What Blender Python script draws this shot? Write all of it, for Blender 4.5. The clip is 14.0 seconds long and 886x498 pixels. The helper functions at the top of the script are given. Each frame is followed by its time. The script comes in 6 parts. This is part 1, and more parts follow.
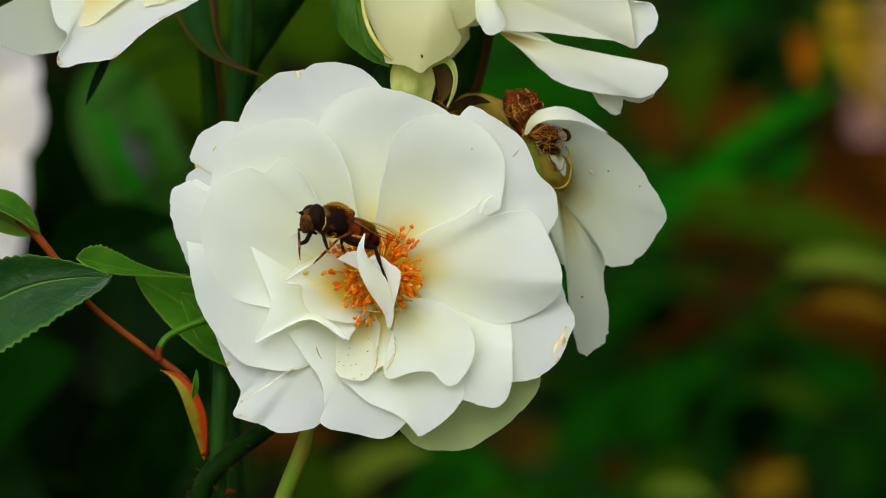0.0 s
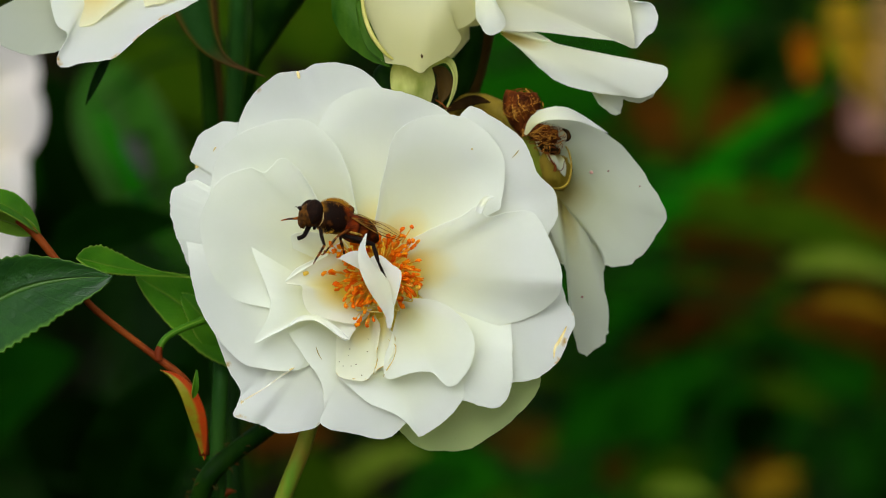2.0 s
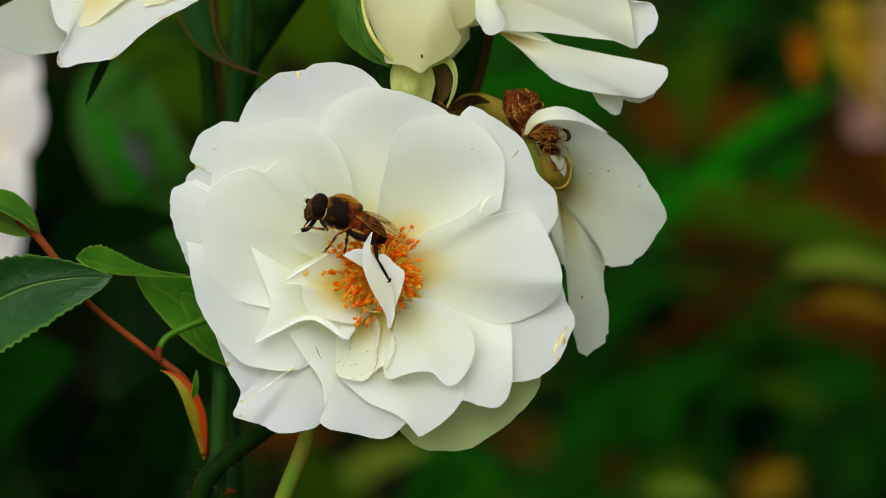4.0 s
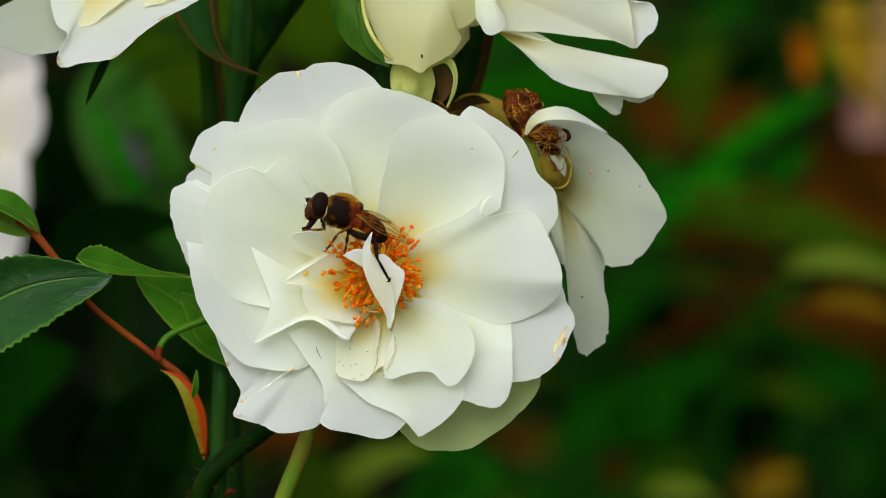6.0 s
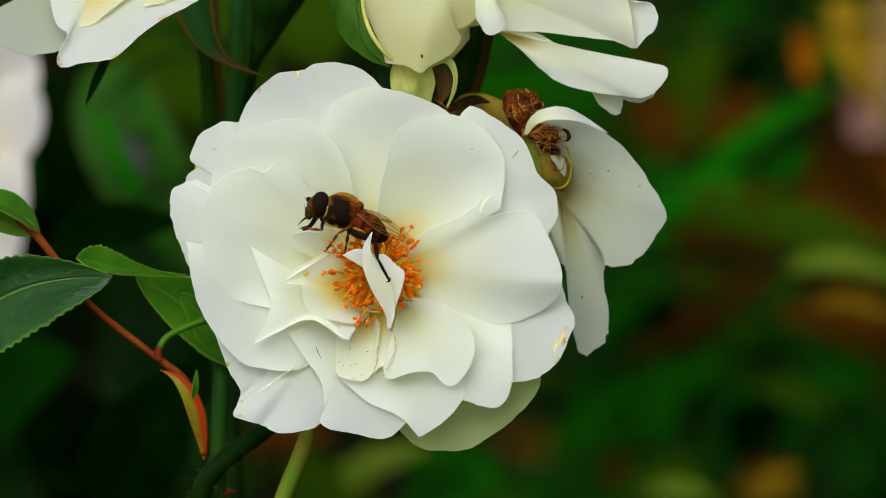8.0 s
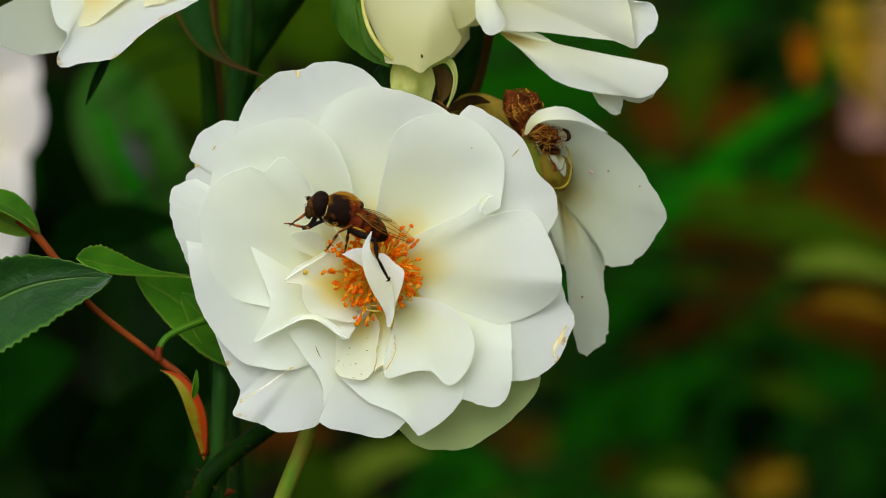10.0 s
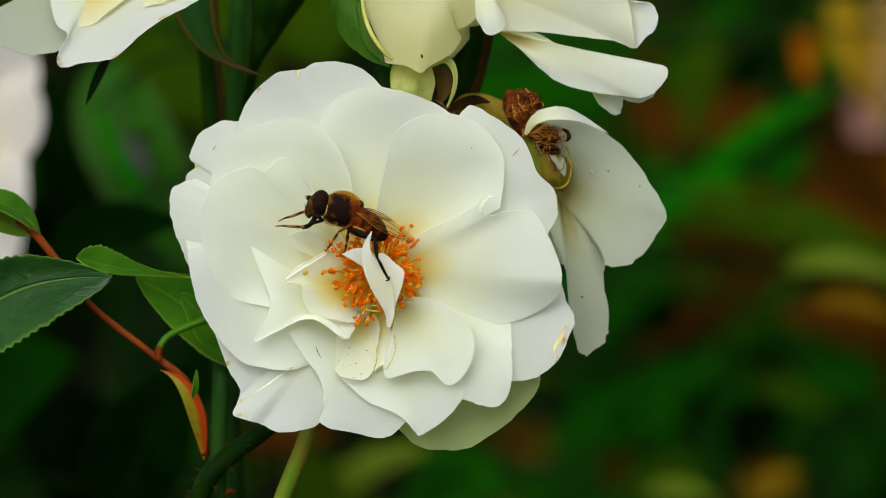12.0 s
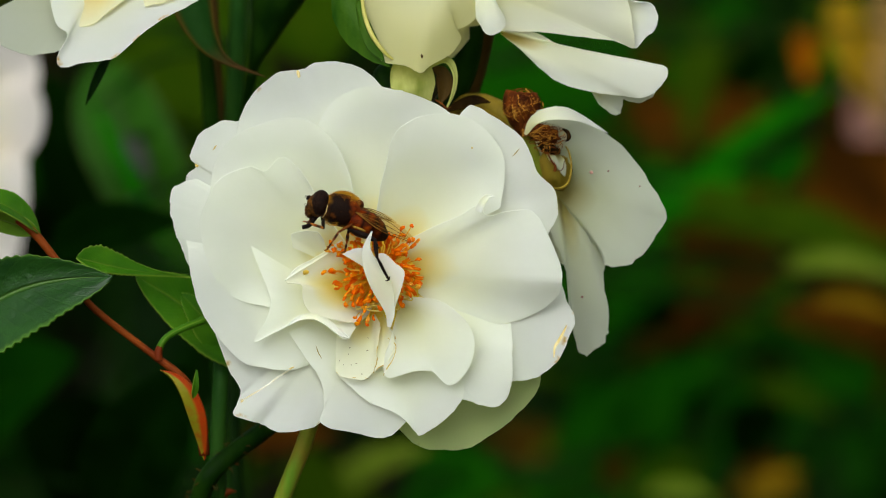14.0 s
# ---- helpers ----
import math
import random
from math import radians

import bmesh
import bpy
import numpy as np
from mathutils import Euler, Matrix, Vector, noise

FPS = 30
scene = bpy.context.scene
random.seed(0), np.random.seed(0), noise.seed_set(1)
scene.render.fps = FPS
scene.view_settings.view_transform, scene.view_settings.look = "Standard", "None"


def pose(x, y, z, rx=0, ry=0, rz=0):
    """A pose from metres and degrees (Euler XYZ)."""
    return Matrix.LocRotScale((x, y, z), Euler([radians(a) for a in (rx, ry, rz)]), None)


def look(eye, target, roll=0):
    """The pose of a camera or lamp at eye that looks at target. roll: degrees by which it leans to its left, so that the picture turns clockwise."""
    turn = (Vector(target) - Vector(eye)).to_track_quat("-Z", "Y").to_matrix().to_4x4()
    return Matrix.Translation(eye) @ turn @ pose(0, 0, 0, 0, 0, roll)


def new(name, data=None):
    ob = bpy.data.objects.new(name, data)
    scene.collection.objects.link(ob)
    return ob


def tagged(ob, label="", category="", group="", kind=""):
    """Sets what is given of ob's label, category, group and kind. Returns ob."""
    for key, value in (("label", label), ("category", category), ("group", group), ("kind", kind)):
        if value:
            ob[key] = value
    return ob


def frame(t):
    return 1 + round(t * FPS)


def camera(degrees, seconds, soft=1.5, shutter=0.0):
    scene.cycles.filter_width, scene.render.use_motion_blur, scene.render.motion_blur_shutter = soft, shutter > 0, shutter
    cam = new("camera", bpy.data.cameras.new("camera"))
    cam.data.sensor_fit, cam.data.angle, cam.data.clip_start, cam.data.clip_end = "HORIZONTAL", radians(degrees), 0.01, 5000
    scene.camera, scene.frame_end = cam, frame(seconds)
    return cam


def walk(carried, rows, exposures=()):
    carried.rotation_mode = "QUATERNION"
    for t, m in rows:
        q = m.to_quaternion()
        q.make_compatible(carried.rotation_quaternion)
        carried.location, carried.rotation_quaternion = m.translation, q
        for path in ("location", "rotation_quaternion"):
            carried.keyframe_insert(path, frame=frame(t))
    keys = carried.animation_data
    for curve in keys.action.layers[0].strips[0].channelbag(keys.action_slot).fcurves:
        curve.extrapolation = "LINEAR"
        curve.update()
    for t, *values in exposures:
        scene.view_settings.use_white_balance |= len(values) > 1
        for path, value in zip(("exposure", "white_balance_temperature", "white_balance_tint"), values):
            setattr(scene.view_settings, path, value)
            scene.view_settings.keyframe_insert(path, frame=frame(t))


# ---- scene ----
# All of the rose bush is laid out in millimetres, in a space B that stands square to
# the camera: x to the right, y up, z towards the lens, its origin in the plane of focus.
MM = 0.001
DISTANCE = 0.9
CENTRE = Vector((0.0, 0.0, 0.92))
TILT = radians(12)
EYE = CENTRE + Vector((0.0, -math.cos(TILT), math.sin(TILT))) * DISTANCE

cam = camera(7.97, 14.0, soft=1.0)
cam.data.dof.use_dof = True
cam.data.dof.focus_distance = DISTANCE
cam.data.dof.aperture_fstop = 17.0
cam.data.dof.aperture_blades = 0
VIEW = look(EYE, CENTRE)
walk(cam, [(0, VIEW), (14, VIEW)], exposures=[(0, -0.32, 6240, 4), (8.2, -0.32, 6240, 4), (11, -0.32, 6350, 3), (14, -0.32, 6430, 2)])
B = VIEW @ Matrix.Translation((0, 0, -DISTANCE))

# ---- world and sun: a bright overcast sky, light from above and behind the camera's left shoulder
SUN_HEIGHT, SUN_TURN = radians(48), radians(200)
world = bpy.data.worlds.new("sky")
scene.world = world
world.use_nodes = True
wn = world.node_tree.nodes
sky = wn.new("ShaderNodeTexSky")
sky.sky_type = "NISHITA"
sky.sun_disc = False
sky.sun_elevation, sky.sun_rotation = SUN_HEIGHT, SUN_TURN
sky.air_density, sky.dust_density, sky.ozone_density = 1.0, 6.0, 1.0
soften = wn.new("ShaderNodeHueSaturation")
soften.inputs["Saturation"].default_value = 0.25
world.node_tree.links.new(sky.outputs[0], soften.inputs["Color"])
world.node_tree.links.new(soften.outputs[0], wn["Background"].inputs[0])
wn["Background"].inputs[1].default_value = 0.14
sun_data = bpy.data.lights.new("sun", "SUN")
sun_data.energy, sun_data.angle, sun_data.color = 2.4, radians(75), (1.0, 0.985, 0.955)
sun = new("sun", sun_data)
sun_way = Vector((math.sin(SUN_TURN) * math.cos(SUN_HEIGHT), math.cos(SUN_TURN) * math.cos(SUN_HEIGHT), math.sin(SUN_HEIGHT)))
sun.matrix_world = look(sun_way * 20, (0, 0, 0))

# ---- materials


class Net:
    """A short way to write a node material."""

    def __init__(self, name):
        self.mat = bpy.data.materials.new(name)
        self.mat.use_nodes = True
        self.tree = self.mat.node_tree
        self.bsdf = self.tree.nodes["Principled BSDF"]
        self.out = self.tree.nodes["Material Output"]

    def node(self, kind, **values):
        n = self.tree.nodes.new("ShaderNode" + kind)
        for key, value in values.items():
            n.inputs[key.replace("_", " ")].default_value = value
        return n

    def link(self, a, b):
        self.tree.links.new(a, b)

    def noise(self, scale, detail=4.0, where=None, rough=0.55, stretch=None):
        n = self.node("TexNoise", Scale=scale, Detail=detail, Roughness=rough)
        src = where or self.coord("Object")
        if stretch:
            m = self.node("Mapping")
            m.inputs["Scale"].default_value = stretch
            self.link(src, m.inputs[0])
            src = m.outputs[0]
        self.link(src, n.inputs["Vector"])
        return n.outputs["Fac"]

    def coord(self, kind):
        return self.node("TexCoord").outputs[kind]

    def ramp(self, fac, *stops):
        n = self.node("ValToRGB")
        e = n.color_ramp.elements
        while len(e) < len(stops):
            e.new(0.5)
        for el, (at, col) in zip(e, stops):
            el.position = at
            el.color = (*col, 1) if len(col) == 3 else col
        self.link(fac, n.inputs[0])
        return n.outputs[0]

    def mix(self, fac, a, b, how="MIX"):
        n = self.tree.nodes.new("ShaderNodeMix")
        n.data_type = "RGBA"
        n.blend_type = how
        for src, slot in ((fac, n.inputs[0]), (a, n.inputs[6]), (b, n.inputs[7])):
            if isinstance(src, (int, float)):
                slot.default_value = src
            elif isinstance(src, tuple):
                slot.default_value = (*src, 1)
            else:
                self.link(src, slot)
        return n.outputs[2]

    def math(self, how, a, b=0.0):
        n = self.tree.nodes.new("ShaderNodeMath")
        n.operation = how
        for src, slot in ((a, n.inputs[0]), (b, n.inputs[1])):
            if isinstance(src, (int, float)):
                slot.default_value = src
            else:
                self.link(src, slot)
        return n.outputs[0]

    def uv(self):
        n = self.node("SeparateXYZ")
        self.link(self.coord("UV"), n.inputs[0])
        return n.outputs[0], n.outputs[1]

    def bump(self, height, strength, distance):
        n = self.node("Bump", Strength=strength, Distance=distance)
        self.link(height, n.inputs["Height"])
        self.link(n.outputs[0], self.bsdf.inputs["Normal"])
        return n.outputs[0]

    def set(self, colour=None, rough=None, **values):
        if colour is not None:
            if isinstance(colour, tuple):
                self.bsdf.inputs["Base Color"].default_value = (*colour, 1)
            else:
                self.link(colour, self.bsdf.inputs["Base Color"])
        if rough is not None:
            self.bsdf.inputs["Roughness"].default_value = rough
        for key, value in values.items():
            self.bsdf.inputs[key.replace("_", " ")].default_value = value

    def through_light(self, share, colour):
        """Lets part of the light pass through, as a petal or leaf does."""
        t = self.node("BsdfTranslucent")
        if isinstance(colour, tuple):
            t.inputs[0].default_value = (*colour, 1)
        else:
            self.link(colour, t.inputs[0])
        m = self.node("MixShader", Fac=share)
        self.link(self.bsdf.outputs[0], m.inputs[1])
        self.link(t.outputs[0], m.inputs[2])
        self.link(m.outputs[0], self.out.inputs[0])


def petal_material(name, white, base, edge, edge_at=0.985, share=0.7, base_to=0.42, sparse=0.68):
    """A petal: pale blade, cream towards the base, coloured base, browned bits of edge."""
    n = Net(name)
    s, u = n.uv()
    blotch = n.noise(130, 3)
    pale = n.mix(n.ramp(blotch, (0.35, (0, 0, 0)), (0.7, (1, 1, 1))), white, tuple(c * f for c, f in zip(white, (0.975, 0.985, 0.955))))
    u2 = n.math("ADD", u, n.math("MULTIPLY", n.math("SUBTRACT", n.noise(190, 3), 0.5), 0.14))
    cream = n.mix(n.ramp(u2, (0.3, (1, 1, 1)), (0.85, (0, 0, 0))), pale, tuple(c * f for c, f in zip(white, (0.985, 0.985, 0.84))))
    body = n.mix(n.ramp(u2, (base_to * 0.3, (1, 1, 1)), (base_to, (0, 0, 0))), cream, base)
    spot = n.ramp(n.noise(330, 4), (sparse, (0, 0, 0)), (sparse + 0.08, (1, 1, 1)))
    rimmed = n.math("MULTIPLY", n.ramp(u, (edge_at - 0.02, (0, 0, 0)), (edge_at, (1, 1, 1))), spot)
    fibre = n.noise(1.0, 3, n.coord("UV"), 0.6, (34, 1.6, 1))
    body = n.mix(n.math("MULTIPLY", n.ramp(fibre, (0.5, (0, 0, 0)), (0.78, (1, 1, 1))), 0.10), body, tuple(c * f for c, f in zip(white, (0.93, 0.95, 0.90))))
    fleck = n.ramp(n.noise(800, 2), (0.79, (0, 0, 0)), (0.82, (1, 1, 1)))
    body = n.mix(n.math("MULTIPLY", fleck, 0.4), body, edge)
    col = n.mix(rimmed, body, edge)
    n.bump(n.math("ADD", n.math("MULTIPLY", fibre, 0.35), n.noise(300, 4)), 0.09, 0.0006)
    n.set(col, 0.62, Specular_IOR_Level=0.15)
    n.through_light(share, n.mix(1.0, col, (0.998, 0.996, 0.895), "MULTIPLY"))
    return n.mat


PETAL = petal_material("petal_white", (0.962, 0.972, 0.988), (0.95, 0.82, 0.22), (0.62, 0.44, 0.14), 0.99)
PETAL_PLAIN = petal_material("petal_plain", (0.962, 0.972, 0.988), (0.962, 0.972, 0.988), (0.8, 0.7, 0.4), 0.995, share=0.6)
PETAL_SOFT = petal_material("petal_soft", (0.962, 0.972, 0.988), (0.89, 0.89, 0.66), (0.7, 0.52, 0.2), 0.99, base_to=0.4)
PETAL_INNER = petal_material("petal_inner", (0.95, 0.95, 0.92), (0.95, 0.82, 0.10), (0.62, 0.42, 0.10), 0.985, base_to=0.8)
PETAL_BROWNED = petal_material("petal_browned", (0.95, 0.95, 0.90), (0.95, 0.86, 0.26), (0.72, 0.52, 0.14), 0.996, base_to=0.6, sparse=0.54)
PETAL_TORN = petal_material("petal_torn", (0.962, 0.972, 0.988), (0.90, 0.78, 0.26), (0.74, 0.54, 0.16), 0.985, sparse=0.56)
PETAL_GREEN = petal_material("petal_greenish", (0.84, 0.82, 0.52), (0.88, 0.87, 0.68), (0.50, 0.36, 0.12), 0.99, base_to=0.9)
# Cream underside of a petal, its colour darkened for the shade there.
PETAL_CREAM_SHADED = petal_material("petal_cream_shaded", (0.87, 0.87, 0.80), (0.84, 0.82, 0.60), (0.6, 0.45, 0.2), 0.99, base_to=0.5)
PETAL_DROOP = petal_material("petal_drooping", (0.95, 0.955, 0.94), (0.74, 0.62, 0.20), (0.7, 0.52, 0.2), 0.99, base_to=0.3)
# Greenish petal underneath; the shade it lies in is put into the colour.
PETAL_LIME_SHADED = petal_material("petal_lime_painted_shade", (0.62, 0.70, 0.36), (0.5, 0.52, 0.20), (0.4, 0.3, 0.1), 0.99, base_to=0.6)
PETAL_HEART = petal_material("petal_yellow_heart", (0.93, 0.91, 0.76), (0.93, 0.74, 0.16), (0.6, 0.4, 0.1), 0.99, base_to=0.95)
PETAL_DUSKY = petal_material("petal_dusky", (0.75, 0.48, 0.45), (0.62, 0.36, 0.3), (0.3, 0.1, 0.05), 0.99)
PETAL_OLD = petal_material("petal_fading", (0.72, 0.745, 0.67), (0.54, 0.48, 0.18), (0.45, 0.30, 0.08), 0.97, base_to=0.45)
PETAL_PINK = petal_material("petal_blush", (0.97, 0.93, 0.945), (0.95, 0.86, 0.84), (0.7, 0.4, 0.35), 0.99, share=0.7)


def leaf_material(name, dark, light, vein, gloss, share=0.25, ribs=9.0, shine=0.0):
    n = Net(name)
    s, u = n.uv()
    across = n.math("ABSOLUTE", n.math("SUBTRACT", s, 0.5))
    side = n.node("TexWave", Scale=ribs, Distortion=1.2, Detail=1.0)
    side.wave_profile = "SIN"
    comb = n.node("CombineXYZ")
    n.link(n.math("SUBTRACT", u, n.math("MULTIPLY", across, 0.45)), comb.inputs[0])
    n.link(comb.outputs[0], side.inputs["Vector"])
    ribline = n.ramp(side.outputs["Fac"], (0.9, (0, 0, 0)), (1.0, (1, 1, 1)))
    mid = n.ramp(across, (0.012, (1, 1, 1)), (0.04, (0, 0, 0)))
    lines = n.math("MAXIMUM", n.math("MULTIPLY", ribline, 0.09), mid)
    blade = n.mix(n.ramp(n.noise(190, 5), (0.3, (0, 0, 0)), (0.7, (1, 1, 1))), dark, light)
    blade = n.mix(n.ramp(across, (0.465, (0, 0, 0)), (0.5, (1, 1, 1))), blade, vein)
    worn = n.mix(n.ramp(n.noise(60, 4), (0.62, (0, 0, 0)), (0.78, (1, 1, 1))), blade, tuple(c * 0.6 for c in dark))
    col = n.mix(n.math("MULTIPLY", lines, 0.6), worn, vein)
    relief = n.math("SUBTRACT", n.math("MULTIPLY", n.noise(700, 3), 0.5), n.math("MULTIPLY", lines, 0.6))
    n.bump(relief, 0.8, 0.0006)
    n.set(col, gloss, Specular_IOR_Level=shine)
    n.through_light(share, n.mix(0.5, col, (0.16, 0.30, 0.003)))
    return n.mat


LEAF = leaf_material("leaf_green", (0.008, 0.040, 0.006), (0.022, 0.085, 0.01), (0.09, 0.20, 0.02), 0.34, ribs=4.0, shine=0.42)
LEAF_SHEEN = leaf_material("leaf_soft_sheen", (0.012, 0.06, 0.002), (0.026, 0.10, 0.004), (0.06, 0.08, 0.03), 0.5, shine=0.06)
LEAF_YOUNG = leaf_material("leaf_young", (0.030, 0.14, 0.004), (0.085, 0.24, 0.008), (0.20, 0.32, 0.03), 0.42, 0.35, shine=0.15)
LEAF_LIME = leaf_material("leaf_lime_underside", (0.10, 0.22, 0.012), (0.16, 0.28, 0.02), (0.22, 0.32, 0.06), 0.5, 0.35, shine=0.1)
# Near-black green: the bush's deep shadow is put into the leaf colour.
LEAF_SHADOW = leaf_material("leaf_shadow_green", (0.0008, 0.0045, 0.0003), (0.002, 0.010, 0.0006), (0.003, 0.013, 0.0008), 0.6, 0.15)
LEAF_BRIGHT = leaf_material("leaf_bright", (0.005, 0.11, 0.0012), (0.014, 0.16, 0.002), (0.03, 0.16, 0.0025), 0.5, 0.35)
LEAF_MID = leaf_material("leaf_deep_green", (0.0033, 0.038, 0.0008), (0.009, 0.068, 0.0014), (0.008, 0.045, 0.001), 0.5, 0.2)
LEAF_OLIVE = leaf_material("leaf_olive", (0.016, 0.045, 0.001), (0.036, 0.07, 0.002), (0.05, 0.08, 0.003), 0.5, 0.3)
LEAF_STRAW = leaf_material("leaf_yellow_green", (0.075, 0.125, 0.006), (0.14, 0.19, 0.02), (0.12, 0.15, 0.02), 0.5, 0.3)
LEAF_UMBER = leaf_material("leaf_umber", (0.016, 0.006, 0.0008), (0.045, 0.015, 0.0018), (0.04, 0.015, 0.002), 0.6, 0.2)
# Milder shade of the bush, likewise put into the green.
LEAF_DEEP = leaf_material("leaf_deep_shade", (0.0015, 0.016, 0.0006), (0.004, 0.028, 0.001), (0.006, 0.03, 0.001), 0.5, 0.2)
# Grey sheen on a leaf's middle, put into a small leaf's colour.
LEAF_SHEEN_SPOT = leaf_material("leaf_sheen_spot", (0.03, 0.035, 0.03), (0.055, 0.055, 0.05), (0.06, 0.06, 0.05), 0.5, 0.2)
LEAF_ORANGE = leaf_material("leaf_orange", (0.2, 0.05, 0.00075), (0.32, 0.09, 0.0015), (0.3, 0.1, 0.005), 0.6, 0.2)
LEAF_OCHRE = leaf_material("leaf_ochre", (0.16, 0.095, 0.003), (0.30, 0.18, 0.01), (0.1, 0.06, 0.004), 0.6, 0.2)
LEAF_TAN = leaf_material("leaf_tan", (0.18, 0.10, 0.03), (0.30, 0.18, 0.06), (0.3, 0.2, 0.08), 0.6, 0.2)
LEAF_RUST = leaf_material("leaf_rust", (0.034, 0.011, 0.001), (0.09, 0.031, 0.0025), (0.06, 0.02, 0.001), 0.6, 0.2)


def stem_material(name, a, b, grain=300.0, gloss=0.5, shine=0.06):
    n = Net(name)
    streak = n.noise(grain, 4, stretch=(1, 0.25, 1))
    col = n.mix(n.ramp(streak, (0.35, (0, 0, 0)), (0.68, (1, 1, 1))), a, b)
    n.bump(n.noise(1500, 3), 0.25, 0.0003)
    n.set(col, gloss, Specular_IOR_Level=shine)
    return n.mat


STEM = stem_material("stem_green", (0.01, 0.05, 0.006), (0.028, 0.085, 0.01))
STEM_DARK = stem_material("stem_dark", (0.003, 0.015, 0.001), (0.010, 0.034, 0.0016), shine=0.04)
STEM_OLIVE = stem_material("stem_olive", (0.10, 0.21, 0.014), (0.21, 0.16, 0.018))
STEM_RED = stem_material("stem_red", (0.11, 0.016, 0.003), (0.20, 0.045, 0.006))


def stipule_material():
    n = Net("stipule_red_green")
    s, u = n.uv()
    across = n.math("ADD", s, n.math("MULTIPLY", n.math("SUBTRACT", n.noise(300, 3), 0.5), 0.3))
    col = n.mix(n.ramp(across, (0.46, (0, 0, 0)), (0.68, (1, 1, 1))), (0.24, 0.22, 0.008), (0.42, 0.045, 0.003))
    col = n.mix(n.ramp(n.noise(500, 4), (0.5, (0, 0, 0)), (0.8, (1, 1, 1))), col, (0.30, 0.06, 0.004))
    n.bump(n.noise(900, 3), 0.3, 0.0004)
    n.set(col, 0.5, Specular_IOR_Level=0.2)
    n.through_light(0.25, col)
    return n.mat


STIPULE = stipule_material()


def edged_leaf_material():
    n = Net("leaf_red_edged")
    s, u = n.uv()
    across = n.math("ABSOLUTE", n.math("SUBTRACT", s, 0.5))
    blade = n.mix(n.noise(260, 4), (0.004, 0.022, 0.003), (0.012, 0.045, 0.006))
    col = n.mix(n.ramp(across, (0.36, (0, 0, 0)), (0.48, (1, 1, 1))), blade, (0.055, 0.038, 0.005))
    col = n.mix(n.ramp(u, (0.55, (0, 0, 0)), (0.85, (1, 1, 1))), col, (0.05, 0.025, 0.008))
    n.bump(n.noise(800, 3), 0.3, 0.0004)
    n.set(col, 0.6, Specular_IOR_Level=0.03)
    return n.mat


EDGED_LEAF = edged_leaf_material()
STEM_YELLOW = stem_material("stem_yellowing", (0.13, 0.095, 0.008), (0.28, 0.19, 0.025))
STEM_BROWN = stem_material("stem_brown", (0.035, 0.02, 0.004), (0.08, 0.045, 0.009))
SEPAL = stem_material("sepal_green", (0.22, 0.26, 0.05), (0.42, 0.42, 0.14), 420.0, 0.6)
SEPAL_RIM = stem_material("sepal_rim", (0.45, 0.42, 0.10), (0.65, 0.58, 0.20), 400.0, 0.6)
SEPAL_DARK = stem_material("sepal_dark_green", (0.012, 0.05, 0.002), (0.05, 0.11, 0.006), 240.0, 0.5)
DRY = stem_material("dried_stamen", (0.07, 0.014, 0.002), (0.30, 0.11, 0.014), 900.0, 0.6)
DRY_DARK = stem_material("dried_brown", (0.03, 0.006, 0.001), (0.15, 0.035, 0.005), 900.0, 0.7)

SPOT = stem_material("petal_spot", (0.24, 0.10, 0.08), (0.42, 0.24, 0.20), 900.0, 0.8)
SEPAL_OLD = stem_material("hip_rim_ochre", (0.30, 0.19, 0.02), (0.52, 0.40, 0.09), 500.0, 0.6)
THREAD = stem_material("dried_thread_gold", (0.34, 0.12, 0.012), (0.68, 0.36, 0.06), 900.0, 0.6)
SEPAL_DRIED = stem_material("sepal_dried", (0.006, 0.003, 0.001), (0.03, 0.014, 0.003), 500.0, 0.7, 0.02)
BLEMISH = stem_material("petal_nick", (0.62, 0.44, 0.10), (0.88, 0.76, 0.40), 700.0, 0.8)
BLEMISH_PALE = stem_material("petal_bruise", (0.66, 0.58, 0.38), (0.88, 0.86, 0.74), 500.0, 0.8)


def anther_material():
    n = Net("anther_orange")
    info = n.node("ObjectInfo").outputs["Random"]
    a = n.ramp(info, (0.0, (0.95, 0.22, 0.001)), (0.4, (0.97, 0.32, 0.001)), (0.75, (0.98, 0.46, 0.004)), (0.9, (0.98, 0.54, 0.01)), (1.0, (0.97, 0.72, 0.10)))
    col = n.mix(n.ramp(n.noise(1800, 3), (0.4, (0, 0, 0)), (0.7, (1, 1, 1))), a, (0.92, 0.19, 0.001))
    n.bump(n.noise(5000, 2), 0.3, 0.0002)
    n.set(col, 0.6, Specular_IOR_Level=0.15)
    n.through_light(0.5, col)
    return n.mat


ANTHER = anther_material()


def filament_material(name, a, b):
    n = Net(name)
    col = n.mix(n.ramp(n.noise(900, 3), (0.35, (0, 0, 0)), (0.68, (1, 1, 1))), a, b)
    n.set(col, 0.5, Specular_IOR_Level=0.2)
    n.through_light(0.55, col)
    return n.mat


FILAMENT = filament_material("filament", (0.95, 0.50, 0.01), (0.96, 0.72, 0.08))
STYLE = filament_material("style", (0.80, 0.66, 0.10), (0.92, 0.84, 0.34))
HEART = filament_material("heart_disc", (0.95, 0.72, 0.03), (0.95, 0.82, 0.16))


